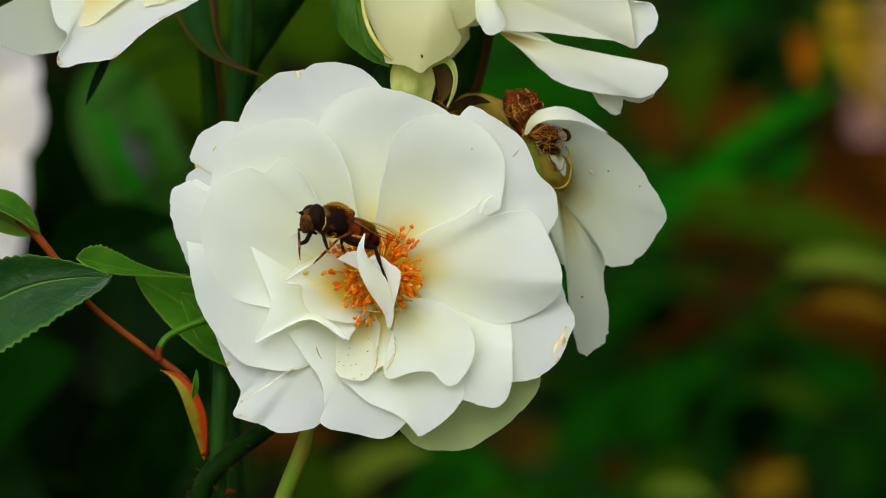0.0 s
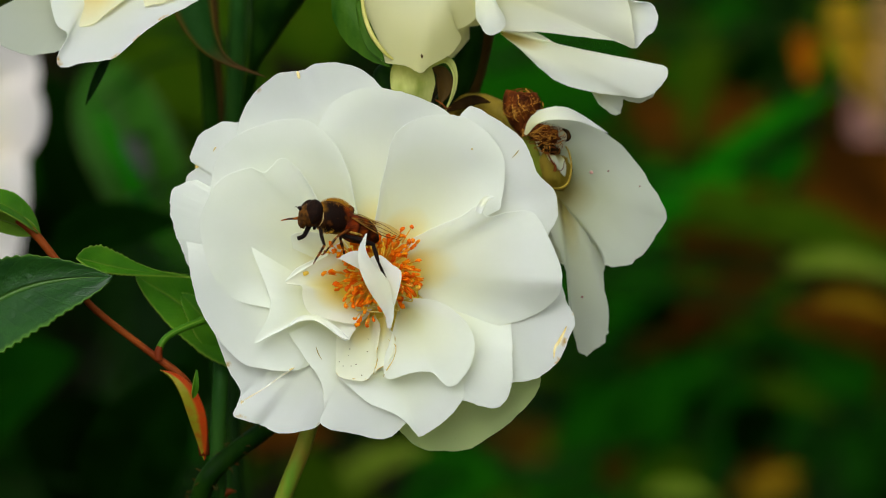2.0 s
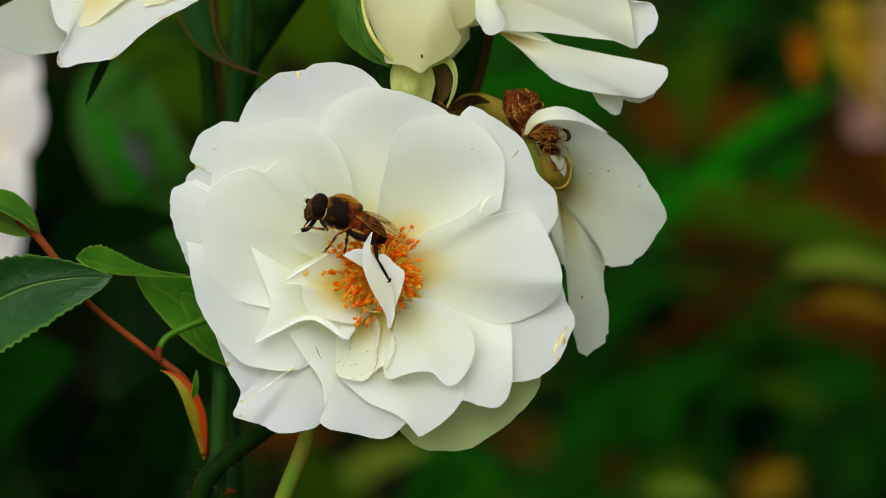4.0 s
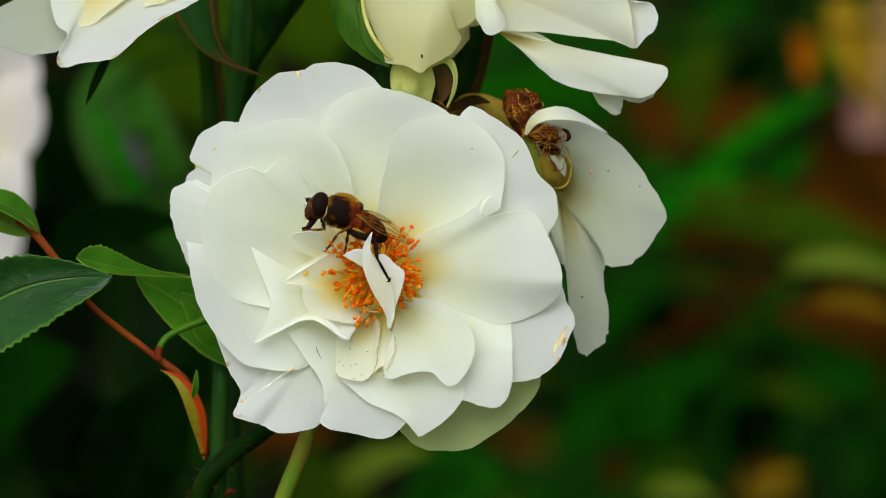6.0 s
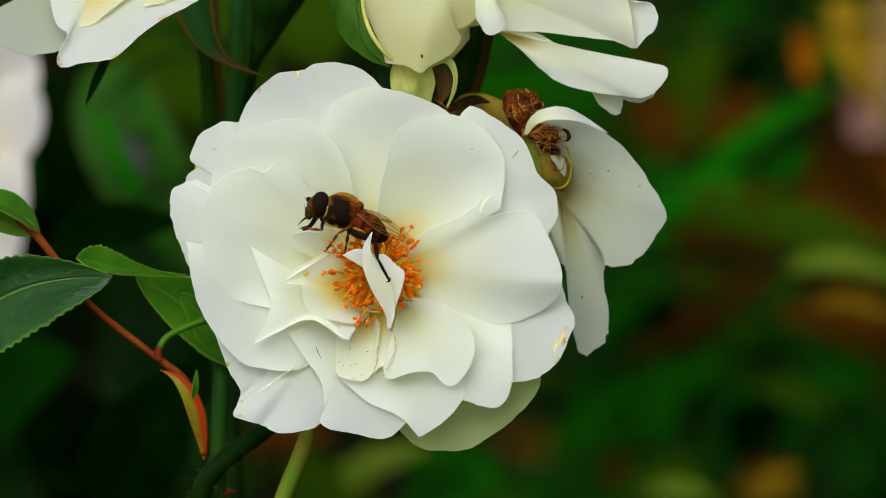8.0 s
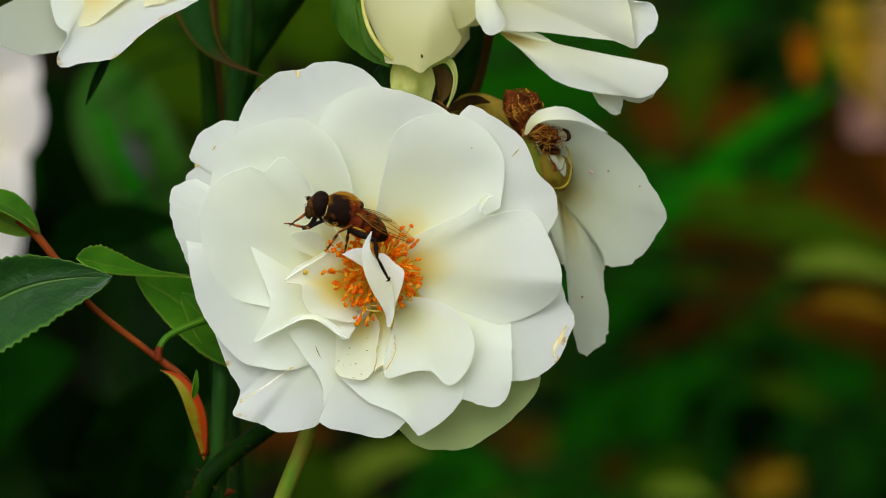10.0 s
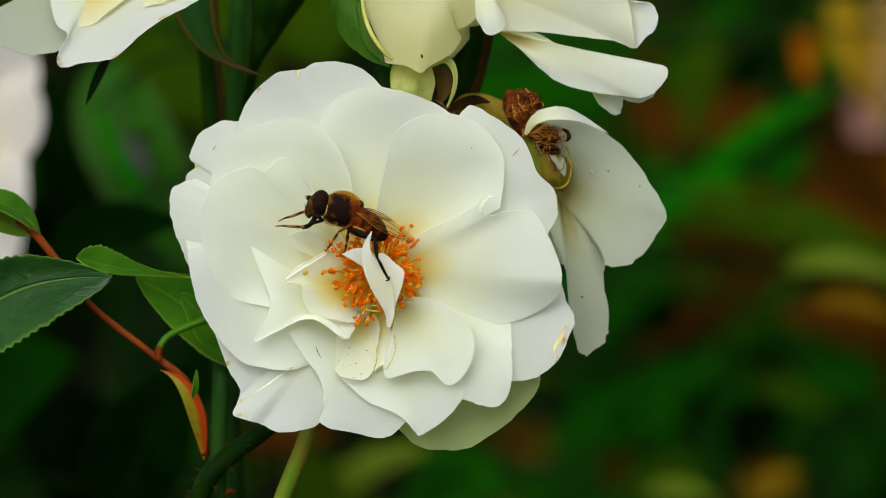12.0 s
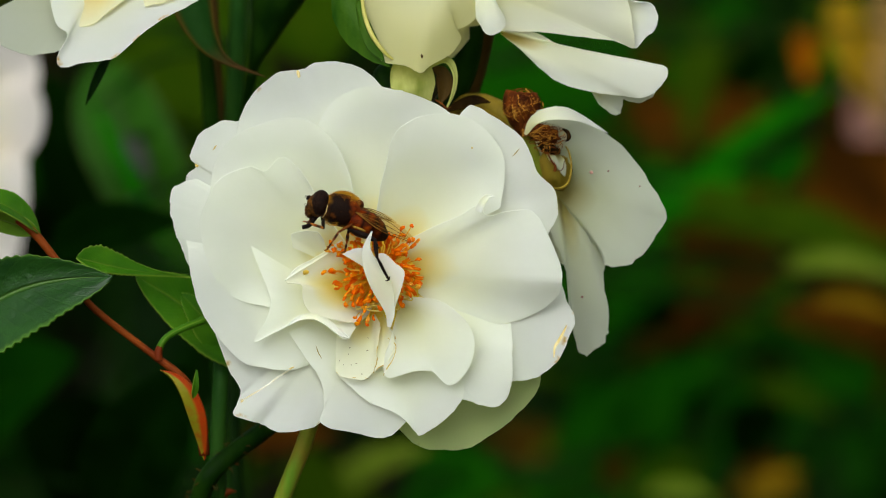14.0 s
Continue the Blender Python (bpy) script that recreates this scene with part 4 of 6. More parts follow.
part("fold", ribbon([(11.8, 16.4, -10), (12.9, 18.2, -8.5), (14.8, 19.1, -7.5), (17.4, 19.2, -7.5), (19.9, 18.5, -9), (23.6, 16.6, -11)], (0.25, 0.75, 1.0, 1.05, 0.6, 0.04), (0.1, 0.5, 1), 0.25), PETAL_SOFT, wither, "turned-over upper edge of the petal", thick=0.12)
part("hip", ball((14, 13.5, -18), (2.6, 4.6, 3.0), 15), STEM_OLIVE, wither, "yellowing green hip")
part("cup", ball((16.3, 12.1, -15), (2.3, 3.7, 1.9), 6, 24, 16, 0.15), STEM_YELLOW, wither, "yellow-brown wall of the hip")
part("cup_rim", tube([(13.3, 9.7, -13), (15.7, 8.7, -12), (17.7, 9.2, -11.5), (18.4, 11.4, -11.5), (18.0, 14.0, -12), (16.7, 15.8, -12.5)], (0.06, 0.14, 0.2, 0.12, 0.14, 0.05), 8, 36), STEM_YELLOW, wither, "yellow-brown rim of the hip")
for a, b, wide in (((14.9, 14.0, -13), (16.7, 11.6, -12.5), 1.1), ((16.2, 13.7, -13.4), (17.5, 10.5, -13.2), 1.5), ((13.9, 15.1, -13), (14.8, 14.5, -12.5), 0.7)):
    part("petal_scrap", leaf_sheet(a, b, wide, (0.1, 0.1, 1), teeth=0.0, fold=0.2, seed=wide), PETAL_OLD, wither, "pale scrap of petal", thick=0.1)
part("dried_stamen", tube([(14.9, 14.0, -11.5), (15.5, 12.7, -11), (16.1, 11.9, -11), (16.0, 11.1, -11)], (0.10, 0.14, 0.2, 0.28), 7, 14), DRY_DARK, wither, "dark dried stamen")
part("dried_stamen", tube([(17.5, 12.9, -11.2), (17.1, 11.4, -11), (16.4, 11.2, -11)], (0.06, 0.07, 0.08), 6, 12), DRY_DARK, wither, "dark dried stamen")
part("dried_curl", tube([(17.1, 17.2, -9), (17.8, 16.7, -8.5), (18.0, 15.9, -8.5), (17.5, 15.3, -9)], (0.15, 0.28, 0.3, 0.06), 8, 16), SEPAL_DRIED, wither, "black shrivelled curl")
part("stalk", tube([(12.3, 12.3, -20), (10.7, 16.8, -18), (7.8, 20.1, -18), (4.6, 21.2, -20), (1.7, 20.2, -24), (-0.3, 13.3, -30), (-5.3, 0.9, -36), (-11.1, -8.2, -36), (-16.1, -17.7, -31)], (1.6, 1.7, 1.5, 1.3, 1.4, 1.6, 2.0, 2.2), 10, 44), STEM_YELLOW, wither, "bent olive stalk")


def threads(parent, centre, radii, count, seed, long):
    """Curled dried filaments that lie over the front of a rounded clump."""
    rng = random.Random(seed)
    c = Vector(centre)
    for _ in range(count):
        a = rng.uniform(0, 6.283)
        r = rng.uniform(0.0, 0.9)
        bits = []
        for _ in range(4):
            x, y = r * math.cos(a), r * math.sin(a)
            bits.append(c + Vector((x * radii[0], y * radii[1], radii[2] * math.sqrt(max(0.05, 1.06 - x * x - y * y)) + 0.1)))
            a += rng.gauss(0, 0.5) * long
            r = min(1.08, max(0.0, r + rng.gauss(0.05, 0.3) * long))
        thin = rng.uniform(0.03, 0.055)
        part("dried_stamen", tube(bits, (thin, thin * 1.1, thin * 0.7), 5, 10), rng.choice((THREAD, DRY, DRY, DRY_DARK)), parent)


upper_tuft = part("tuft", tube([(12.5, 16.7, -15), (11.9, 18.6, -14.5), (11.3, 20.8, -14), (11.1, 22.2, -14), (11.1, 22.5, -14)], (1.5, 2.4, 2.75, 2.45, 1.9), 16, 20), DRY_DARK, wither, "clump of reddish brown dried stamens")
threads(upper_tuft, (11.4, 20.4, -14), (2.7, 2.5, 3.1), 80, 3, 1.4)
lower_tuft = part("tuft", ball((14.8, 17.0, -12.5), (3.2, 1.7, 1.6), -8, 20, 12, 0.3), DRY_DARK, wither, "clump of dark dried stamens under the petal")
threads(lower_tuft, (14.9, 16.8, -12), (3.3, 1.8, 1.7), 36, 4, 1.3)
small_tuft = part("tuft", ball((15.2, 14.5, -12.5), (1.7, 0.75, 0.8), -20, 16, 10, 0.5), SEPAL_DRIED, wither, "dark dried anthers")
threads(small_tuft, (15.2, 14.7, -12.3), (2.0, 1.1, 0.9), 16, 6, 1.2)
part("dried_leaf", ribbon([(0.5, 19.9, -15), (2.5, 20.7, -15), (4.7, 21.4, -15), (6.8, 21.1, -15.5)], (0.2, 0.8, 0.75, 0.1), (0, 0.3, 1), 0.3), SEPAL_DRIED, wither, "dark brown shrivelled sepal", thick=0.2)

for c, size in (((21.3, 11.0, -13), 0.28), ((23.7, 11.2, -12), 0.16), ((20.0, -6.9, -14), 0.2), ((28.2, 9.0, -12), 0.14)):
    part("spot", ball(resting(c, 0.02), (size, size * 0.8, 0.05), 0, 10, 6, 0.4, size), SPOT, wither, "small reddish spot on the petal")

# ---- bloom at the upper left
upper = thing("rose_bloom", (-48.6, 43.4, -20), "white rose bloom with a yellow heart, browned edge", "flower", "rose blooms")
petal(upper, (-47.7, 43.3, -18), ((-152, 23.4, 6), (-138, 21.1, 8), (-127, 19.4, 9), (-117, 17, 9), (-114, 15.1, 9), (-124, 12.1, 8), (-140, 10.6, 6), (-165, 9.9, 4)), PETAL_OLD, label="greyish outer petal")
petal(upper, (-46.7, 43.2, -16), ((-153, 11.1, 4), (-128, 13.8, 8), (-118, 14.3, 9), (-117, 17.8, 11), (-114, 18.9, 12), (-104, 17.2, 12), (-96, 16.5, 12), (-89, 15.8, 12), (-73, 13.2, 12), (-56, 12.5, 11), (-40, 13.4, 10), (-26, 14.8, 8)), PETAL_TORN, label="broad petal with a crisp, lightly browned edge", ruffle=0.4)
petal(upper, (-46.7, 43.2, -15), ((-158, 11.2, 2.2), (-141, 12.1, 3.4), (-125, 12.7, 4.8), (-111, 12.2, 5.6), (-98, 9.5, 5), (-74, 7, 4)), PETAL_HEART)
petal(upper, (-45, 43.1, -14), ((-74, 8.7, 5.4), (-52, 9.7, 6.2), (-31, 10.8, 6.4)), PETAL_HEART, ns=20, nu=12)
part("hip", ball((-47.5, 41.1, -22), (3.4, 3.6, 3.4)), STEM, upper)
part("stalk", tube([(-47.5, 41.1, -23), (-42.8, 44.6, -36), (-38.2, 42.1, -46), (-36.5, 34.7, -50), (-35.7, 29.7, -52)], (1.4, 1.4, 1.3, 1.2, 1.1), 10, 36), STEM_DARK, upper)
part("sepal", leaf_sheet((-47.8, 29.1, -20), (-51.6, 20.8, -18), 1.4, (0.3, 0, 1), arch=-0.08, teeth=0.0), STEM_DARK, upper, "thin dark sepal tip", thick=0.2)

# ---- blurred blush bloom farther back
far_bloom = thing("rose_bloom", (-83.3, 15.9, -210), "pale blush-white rose bloom farther back", "flower", "rose blooms")
petal(far_bloom, (-87.4, 20.9, -215), ((68, 17.8, 10), (50, 20.1, 15), (36, 21.1, 15), (24, 18.9, 15), (15, 14.1, 10)), PETAL_PINK, belly=4.0)
petal(far_bloom, (-87.4, 17.9, -212), ((48, 17, 8), (32, 19.7, 14), (17, 19.4, 15), (2, 17.5, 14), (-11, 14.2, 10), (-21, 11.1, 7)), PETAL_PINK, belly=4.0)
petal(far_bloom, (-86.2, 13.9, -210), ((32, 14.6, 8), (-1, 14.4, 12), (-23, 15.6, 12), (-41, 18, 11), (-52, 20.1, 9), (-69, 20.1, 6)), PETAL_PINK, belly=4.0)
part("hip", ball((-87.2, 16.1, -222), (5, 5, 5)), STEM, far_bloom)
part("stalk", tube([(-87.4, 15.1, -225), (-87.6, -6, -240), (-86.3, -36.7, -250), (-87, -88.6, -260)], (2.0, 2.0, 2.2, 2.4), 10, 24), STEM_DARK, far_bloom)
rooted(far_bloom, (-87, -88.6, -260), 2.4, STEM_DARK)

# ---- leafy shoot at the left
shoot = thing("rose_shoot", (-34.2, -30.1, -12), "young rose shoot with red stalk and serrated leaves", "plant")
part("red_stalk", tube([(-34.2, -29.5, -12), (-35, -23.4, -11), (-37.1, -18.7, -10), (-42.2, -14.6, -10), (-50, -8.4, -9), (-53.6, -3.7, -8), (-58.4, 2.3, -8), (-61.7, 4.5, -8), (-68.1, 7.7, -8)], (0.8, 0.9, 0.65, 0.5, 0.5, 0.55, 0.62, 0.6, 0.6), 10, 50), STEM_RED, shoot, "thin red leaf stalk")
part("stipule", ribbon([(-34.2, -30.1, -12), (-34.5, -27, -10.5), (-35.1, -23.8, -9), (-36.4, -20.5, -8), (-38.3, -18.3, -8), (-40.4, -17.3, -8)], (0.2, 0.9, 1.3, 1.15, 0.6, 0.05), (-0.2, 0.2, 1), 0.25), STIPULE, shoot, "red and yellow-green stipule", thick=0.35)
part("stipule_tip", leaf_sheet((-35.7, -21.3, -8), (-35.2, -17.3, -7), 1.0, (0.3, 0, 1), teeth=0.0), LEAF_YOUNG, shoot, thick=0.2)
part("leaf_stalk", tube([(-40.8, -15.5, -10), (-40.2, -13.4, -10), (-38.4, -11.9, -11), (-34.4, -10.2, -13)], (0.55, 0.5, 0.5, 0.6), 8, 20), LEAF_YOUNG, shoot, "bent green leaf stalk")
part("stalk_joint", tube([(-40.6, -16.0, -9.8), (-40.75, -15.0, -9.8), (-40.5, -14.0, -9.9)], (0.62, 0.6, 0.5), 8, 8), STEM_RED, shoot, "red joint of the leaf stalk")
part("leaf", leaf_sheet((-73.3, -16.1, -12), (-47.0, -3.9, -3), 13.4, (0.1, 0.35, 0.9), arch=0.04, fold=0.5, teeth=0.9, seed=2.0, bow=-0.12, skew=0.28, ns=24, nu=66), LEAF, shoot, "large glossy dark green serrated leaf", thick=0.2)
part("leaf", leaf_sheet((-35.3, -4.1, -14), (-52.3, -1.2, -8), 3.9, (-0.1, 0.5, 0.85), arch=-0.05, fold=0.6, teeth=1.6, seed=5.0, full=0.8, ns=20, nu=60), LEAF_YOUNG, shoot, "fresh green leaf folded along its midrib", thick=0.2)
part("leaf", leaf_sheet((-25.8, -16.3, -24), (-44.2, -3.8, -15), 10.5, (-0.1, 0.5, 0.85), arch=0.02, fold=0.2, seed=7.0), LEAF_YOUNG, shoot, thick=0.2)
part("leaf", leaf_sheet((-57.7, 2.1, -9), (-68.6, 7.7, -4), 5.5, (0.2, 0.8, 0.6), arch=0.12, fold=0.3, seed=8.0), LEAF_YOUNG, shoot, thick=0.2)
part("leaf_fold", leaf_sheet((-57.9, 2.4, -8), (-67.9, 5.6, -5), 3.2, (0.1, -0.2, 1), arch=-0.06, fold=0.2, teeth=0.6, seed=12.0, full=0.4), LEAF_LIME, shoot, "pale underside of the small leaf", thick=0.2)
part("leaf", leaf_sheet((-29.8, -16.3, -22), (-37.9, -6.4, -18), 6.0, (-0.3, 0.6, 0.7), arch=0.1, fold=0.3, seed=9.0), LEAF_YOUNG, shoot, thick=0.2)

# ---- canes behind the blooms


def cane(points, radii, material, label, spines=(), bristles=0):
    ob = thing("rose_cane", points[0], label, "stem", "rose canes")
    rooted(ob, points[0], radii[0], STEM_DARK)
    part("stem", tube(points, radii, 12, 40), material, ob)
    for k, (at, turn) in enumerate(spines):
        c = spline(points, at)
        d = Vector((math.cos(turn), math.sin(turn), 0.2))
        part("thorn", tube([c, c + d * 1.8 + Vector((0, -0.3, 0)), c + d * 3.2 + Vector((0, -1.1, 0))], (1.1, 0.5, 0.05), 8, 8), STEM_RED, ob)
    rng = random.Random(len(points) * 7 + round(points[0][0]))
    for _ in range(bristles):
        at = rng.uniform(0.2, 0.9)
        c = spline(points, at)
        a = rng.uniform(0, 6.283)
        d = Vector((math.cos(a), math.sin(a), rng.uniform(0, 0.6))).normalized()
        r = radii[min(int(at * len(radii)), len(radii) - 1)]
        part("prickle", tube([c + d * r * 0.8, c + d * (r + 0.5), c + d * (r + 0.9) + Vector((0, -0.2, 0))], (0.12, 0.07, 0.02), 5, 4), STEM_BROWN, ob)
    return ob


cane([(-32.4, -87.5, -30), (-32.6, -46, -26), (-32.6, -29.4, -22), (-32.1, -16.3, -22), (-32.1, -3.2, -30), (-32.8, 10.1, -40)], (1.8, 1.3, 1.2, 1.2, 1.2, 1.1), STEM, "upright green rose cane", ((0.38, 0.2), (0.30, 0.6)))
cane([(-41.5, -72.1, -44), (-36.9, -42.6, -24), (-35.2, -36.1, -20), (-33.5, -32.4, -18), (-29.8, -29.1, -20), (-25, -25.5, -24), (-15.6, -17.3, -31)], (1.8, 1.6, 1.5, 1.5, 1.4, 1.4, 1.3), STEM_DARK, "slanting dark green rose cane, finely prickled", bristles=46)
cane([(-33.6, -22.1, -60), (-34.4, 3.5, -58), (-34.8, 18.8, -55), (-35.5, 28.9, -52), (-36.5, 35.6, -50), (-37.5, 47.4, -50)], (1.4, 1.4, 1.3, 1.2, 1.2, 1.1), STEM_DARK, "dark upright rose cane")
cane([(-33.1, -22.3, -70), (-32.2, 3.5, -64), (-31.7, 18.9, -60), (-31.2, 29, -58), (-30.5, 47.7, -56)], (1.4, 1.4, 1.4, 1.3, 1.2), STEM, "green upright rose cane")

top_leaf = thing("rose_shoot", (-37.2, 42.3, -32), "dark drooping leaflet with a reddish brown edge", "plant")
part("leaf", ribbon([(-37.5, 42.4, -34), (-36.3, 35.7, -32), (-34.4, 30.5, -29), (-31.3, 27.2, -26), (-25.6, 24.9, -22)], (3.4, 3.1, 1.9, 0.6, 0.04), (-0.3, 0.3, 1), 0.5), EDGED_LEAF, top_leaf, thick=0.2)
part("leaf_stalk", tube([(-37.5, 42.4, -34), (-36.2, 40.3, -42), (-35.6, 33.9, -50)], (0.7, 0.7, 0.8), 8, 12), STEM_DARK, top_leaf)
calyx = thing("rose_bud", (-24.6, 41.9, -40), "dark green calyx of another rose bud", "flower", "rose blooms")
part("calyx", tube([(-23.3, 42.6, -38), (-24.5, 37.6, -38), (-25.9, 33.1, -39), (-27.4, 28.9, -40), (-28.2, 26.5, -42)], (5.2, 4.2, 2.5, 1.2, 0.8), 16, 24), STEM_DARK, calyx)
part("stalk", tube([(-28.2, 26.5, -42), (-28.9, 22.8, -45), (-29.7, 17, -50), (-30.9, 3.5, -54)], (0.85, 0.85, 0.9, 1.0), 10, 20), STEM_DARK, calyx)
cane([(-33.1, -5.1, -66), (-33.2, 12.1, -62), (-33.6, 20.6, -60), (-34.3, 32.4, -56), (-34.9, 44.2, -54)], (0.9, 0.9, 0.8, 0.8, 0.8), STEM_BROWN, "thin brownish rose cane")


# ---- leaves out of focus farther back, on canes of their own
BACK = []
for x, z, lean in ((-40, -280, 10), (10, -420, -12), (70, -560, 16), (100, -720, -14), (60, -900, 12), (130, -980, 10), (-80, -620, 8)):
    top = Vector((x + lean, 90, z + 20))
    bottom = Vector((x - lean, -150, z - 20))
    run = [tuple(bottom), tuple(bottom.lerp(top, 0.35) + Vector((lean * 0.4, 0, 0))), tuple(bottom.lerp(top, 0.7)), tuple(top)]
    BACK.append(run)
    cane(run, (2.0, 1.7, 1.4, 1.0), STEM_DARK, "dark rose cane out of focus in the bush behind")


def back_leaf(base, tip, width, face, material, label, seed):
    ob = thing("rose_leaf", base, label, "leaf", "rose leaves behind")
    part("blade", leaf_sheet(base, tip, width, face, seed=seed, ns=10, nu=24), material, ob, thick=0.3)
    b, t = Vector(base), Vector(tip)
    joint = min((spline(run, q / 12) for run in BACK for q in range(13)), key=lambda c: (c - b).length)
    part("leaf_stalk", tube([b, b.lerp(joint, 0.5) - (t - b) * 0.15, joint], (0.6, 0.7, 0.9), 6, 12), STEM_DARK, ob)


GREEN_BACK = "green rose leaf in the bush behind"
SHADE_BACK = "rose leaf deep in the bush, its shade painted in dark green"
BROWN_BACK = "reddish brown old leaf in the bush behind"
back_leaf((-63.3, 34.1, -260), (-44.9, -4.0, -250), 17, (-0.3, 0.45, 0.8), LEAF_SHEEN, GREEN_BACK, 1)
back_leaf((-69.3, 2.3, -330), (-78, 35, -330), 17, (0.2, 0.5, 0.8), LEAF_SHADOW, SHADE_BACK, 2)
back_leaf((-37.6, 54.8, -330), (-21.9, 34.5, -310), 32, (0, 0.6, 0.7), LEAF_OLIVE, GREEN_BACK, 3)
back_leaf((-90.1, -37, -260), (-65.8, -19.3, -250), 24, (0, 0.6, 0.7), LEAF_DEEP, SHADE_BACK, 4)
back_leaf((-68.8, -49.8, -320), (-81.5, -31.9, -300), 30, (0, 0.5, 0.7), LEAF_SHADOW, SHADE_BACK, 5)
back_leaf((46.8, 1.3, -430), (82.7, 33.6, -400), 8, (0, 0.6, 0.7), LEAF_BRIGHT, GREEN_BACK, 6)
back_leaf((39.1, 1.3, -410), (63.8, 13.9, -390), 9, (0, 0.6, 0.7), LEAF_BRIGHT, GREEN_BACK, 7)
back_leaf((9.5, 47.4, -500), (33.9, 24.7, -480), 44, (0, 0.6, 0.7), LEAF_MID, GREEN_BACK, 8)
back_leaf((25.7, -33.2, -440), (53.5, -23.3, -420), 34, (0, 0.6, 0.7), LEAF_MID, GREEN_BACK, 9)
back_leaf((66.3, -51.1, -700), (107.6, -30.4, -660), 50, (0, 0.6, 0.7), LEAF_MID, GREEN_BACK, 10)
back_leaf((21.9, -52.1, -500), (48.6, -44, -480), 36, (0, 0.6, 0.7), LEAF_MID, GREEN_BACK, 11)
back_leaf((-12.8, -49.2, -360), (-29.1, -55.6, -340), 26, (0, 0.6, 0.7), LEAF_OLIVE, GREEN_BACK, 12)
back_leaf((-9.9, -57.4, -420), (13.4, -47.3, -400), 24, (0, 0.6, 0.7), LEAF_MID, GREEN_BACK, 13)
back_leaf((48.8, 6, -420), (96.6, -5.7, -400), 12, (0, 0.6, 0.7), LEAF_OLIVE, GREEN_BACK, 14)
back_leaf((76.5, 46.5, -480), (79.1, 37.8, -460), 4.5, (0, 0.5, 0.8), LEAF_ORANGE, "orange-brown old leaf in the bush behind", 15)
back_leaf((51.4, -15.4, -560), (78.8, -5, -540), 34, (0, 0.5, 0.8), LEAF_RUST, BROWN_BACK, 16)
back_leaf((63, -54.6, -500), (78, -50.2, -480), 12, (0, 0.5, 0.8), LEAF_RUST, BROWN_BACK, 17)
back_leaf((63.9, 38, -520), (45.5, 20, -500), 30, (0, 0.5, 0.8), LEAF_RUST, BROWN_BACK, 18)
back_leaf((105.5, -21.3, -520), (74.2, -14.8, -500), 20, (0, 0.5, 0.8), LEAF_RUST, BROWN_BACK, 19)
back_leaf((95.2, 56.5, -480), (96.8, 35.2, -460), 6, (0, 0.5, 0.8), LEAF_TAN, "tan dry leaf in the bush behind", 20)
back_leaf((44.9, -65.3, -700), (66.9, -57.4, -680), 26, (0, 0.6, 0.7), LEAF_OLIVE, GREEN_BACK, 21)
back_leaf((65, 1.3, -440), (77, 22.4, -420), 8, (0, 0.6, 0.7), LEAF_BRIGHT, GREEN_BACK, 22)

# Near-black leaves added where the bush shows only deep shadow.
back_leaf((-55.4, -45.6, -150), (-41, -18.4, -140), 17, (0, 0.3, 0.9), LEAF_SHADOW, SHADE_BACK, 23)
back_leaf((-65.4, 0.1, -160), (-43.3, 4.8, -150), 9, (0, 0.3, 0.9), LEAF_SHADOW, SHADE_BACK, 24)
back_leaf((59.8, -41.3, -430), (72.3, -33.9, -420), 12, (0, 0.3, 0.9), LEAF_SHADOW, SHADE_BACK, 25)
back_leaf((39.7, -18.8, -430), (64.1, -11.6, -420), 13, (0, 0.3, 0.9), LEAF_SHADOW, SHADE_BACK, 26)
back_leaf((76.4, -3.4, -430), (96.9, -7.9, -420), 4.5, (0, 0.6, 0.7), LEAF_BRIGHT, GREEN_BACK, 27)
back_leaf((79.1, 15.1, -500), (105, 2.6, -480), 26, (0, 0.5, 0.8), LEAF_RUST, BROWN_BACK, 28)
back_leaf((72.7, -11.9, -450), (97.2, -16.6, -440), 9, (0, 0.6, 0.8), LEAF_RUST, BROWN_BACK, 29)
back_leaf((53.5, 6, -420), (67.1, 2.4, -410), 7, (0, 0.6, 0.7), LEAF_OLIVE, GREEN_BACK, 31)
back_leaf((60.3, -51.3, -440), (75.2, -51.9, -430), 8, (0, 0.6, 0.7), LEAF_OCHRE, "orange-brown old leaf in the bush behind", 32)
back_leaf((34.7, -40.9, -420), (58.9, -23.2, -410), 12, (0, 0.6, 0.7), LEAF_MID, GREEN_BACK, 33)
back_leaf((-63.4, 39.6, -300), (-31.1, 22.3, -290), 30, (0, 0.6, 0.7), LEAF_OLIVE, GREEN_BACK, 34)
back_leaf((-56.8, 12, -320), (-32.7, 27, -310), 22, (0, 0.6, 0.7), LEAF_OLIVE, GREEN_BACK, 35)
back_leaf((86.6, 52.3, -480), (88.4, 37, -460), 8, (0, 0.5, 0.8), LEAF_OCHRE, "tan dry leaf in the bush behind", 36)
back_leaf((54.5, 49.7, -460), (56.5, 27.7, -450), 6, (0, 0.6, 0.7), LEAF_OLIVE, GREEN_BACK, 37)
back_leaf((43.3, -53.3, -430), (55.9, -50.6, -420), 5, (0, 0.6, 0.7), LEAF_BRIGHT, GREEN_BACK, 38)
back_leaf((72.6, -1.6, -425), (96.6, -8.9, -415), 4.5, (0, 0.6, 0.7), LEAF_STRAW, "yellow-green rose leaf in the bush behind", 39)
back_leaf((53.1, 6.6, -425), (73.2, -1.6, -415), 4.7, (0, 0.6, 0.7), LEAF_STRAW, "yellow-green rose leaf in the bush behind", 40)
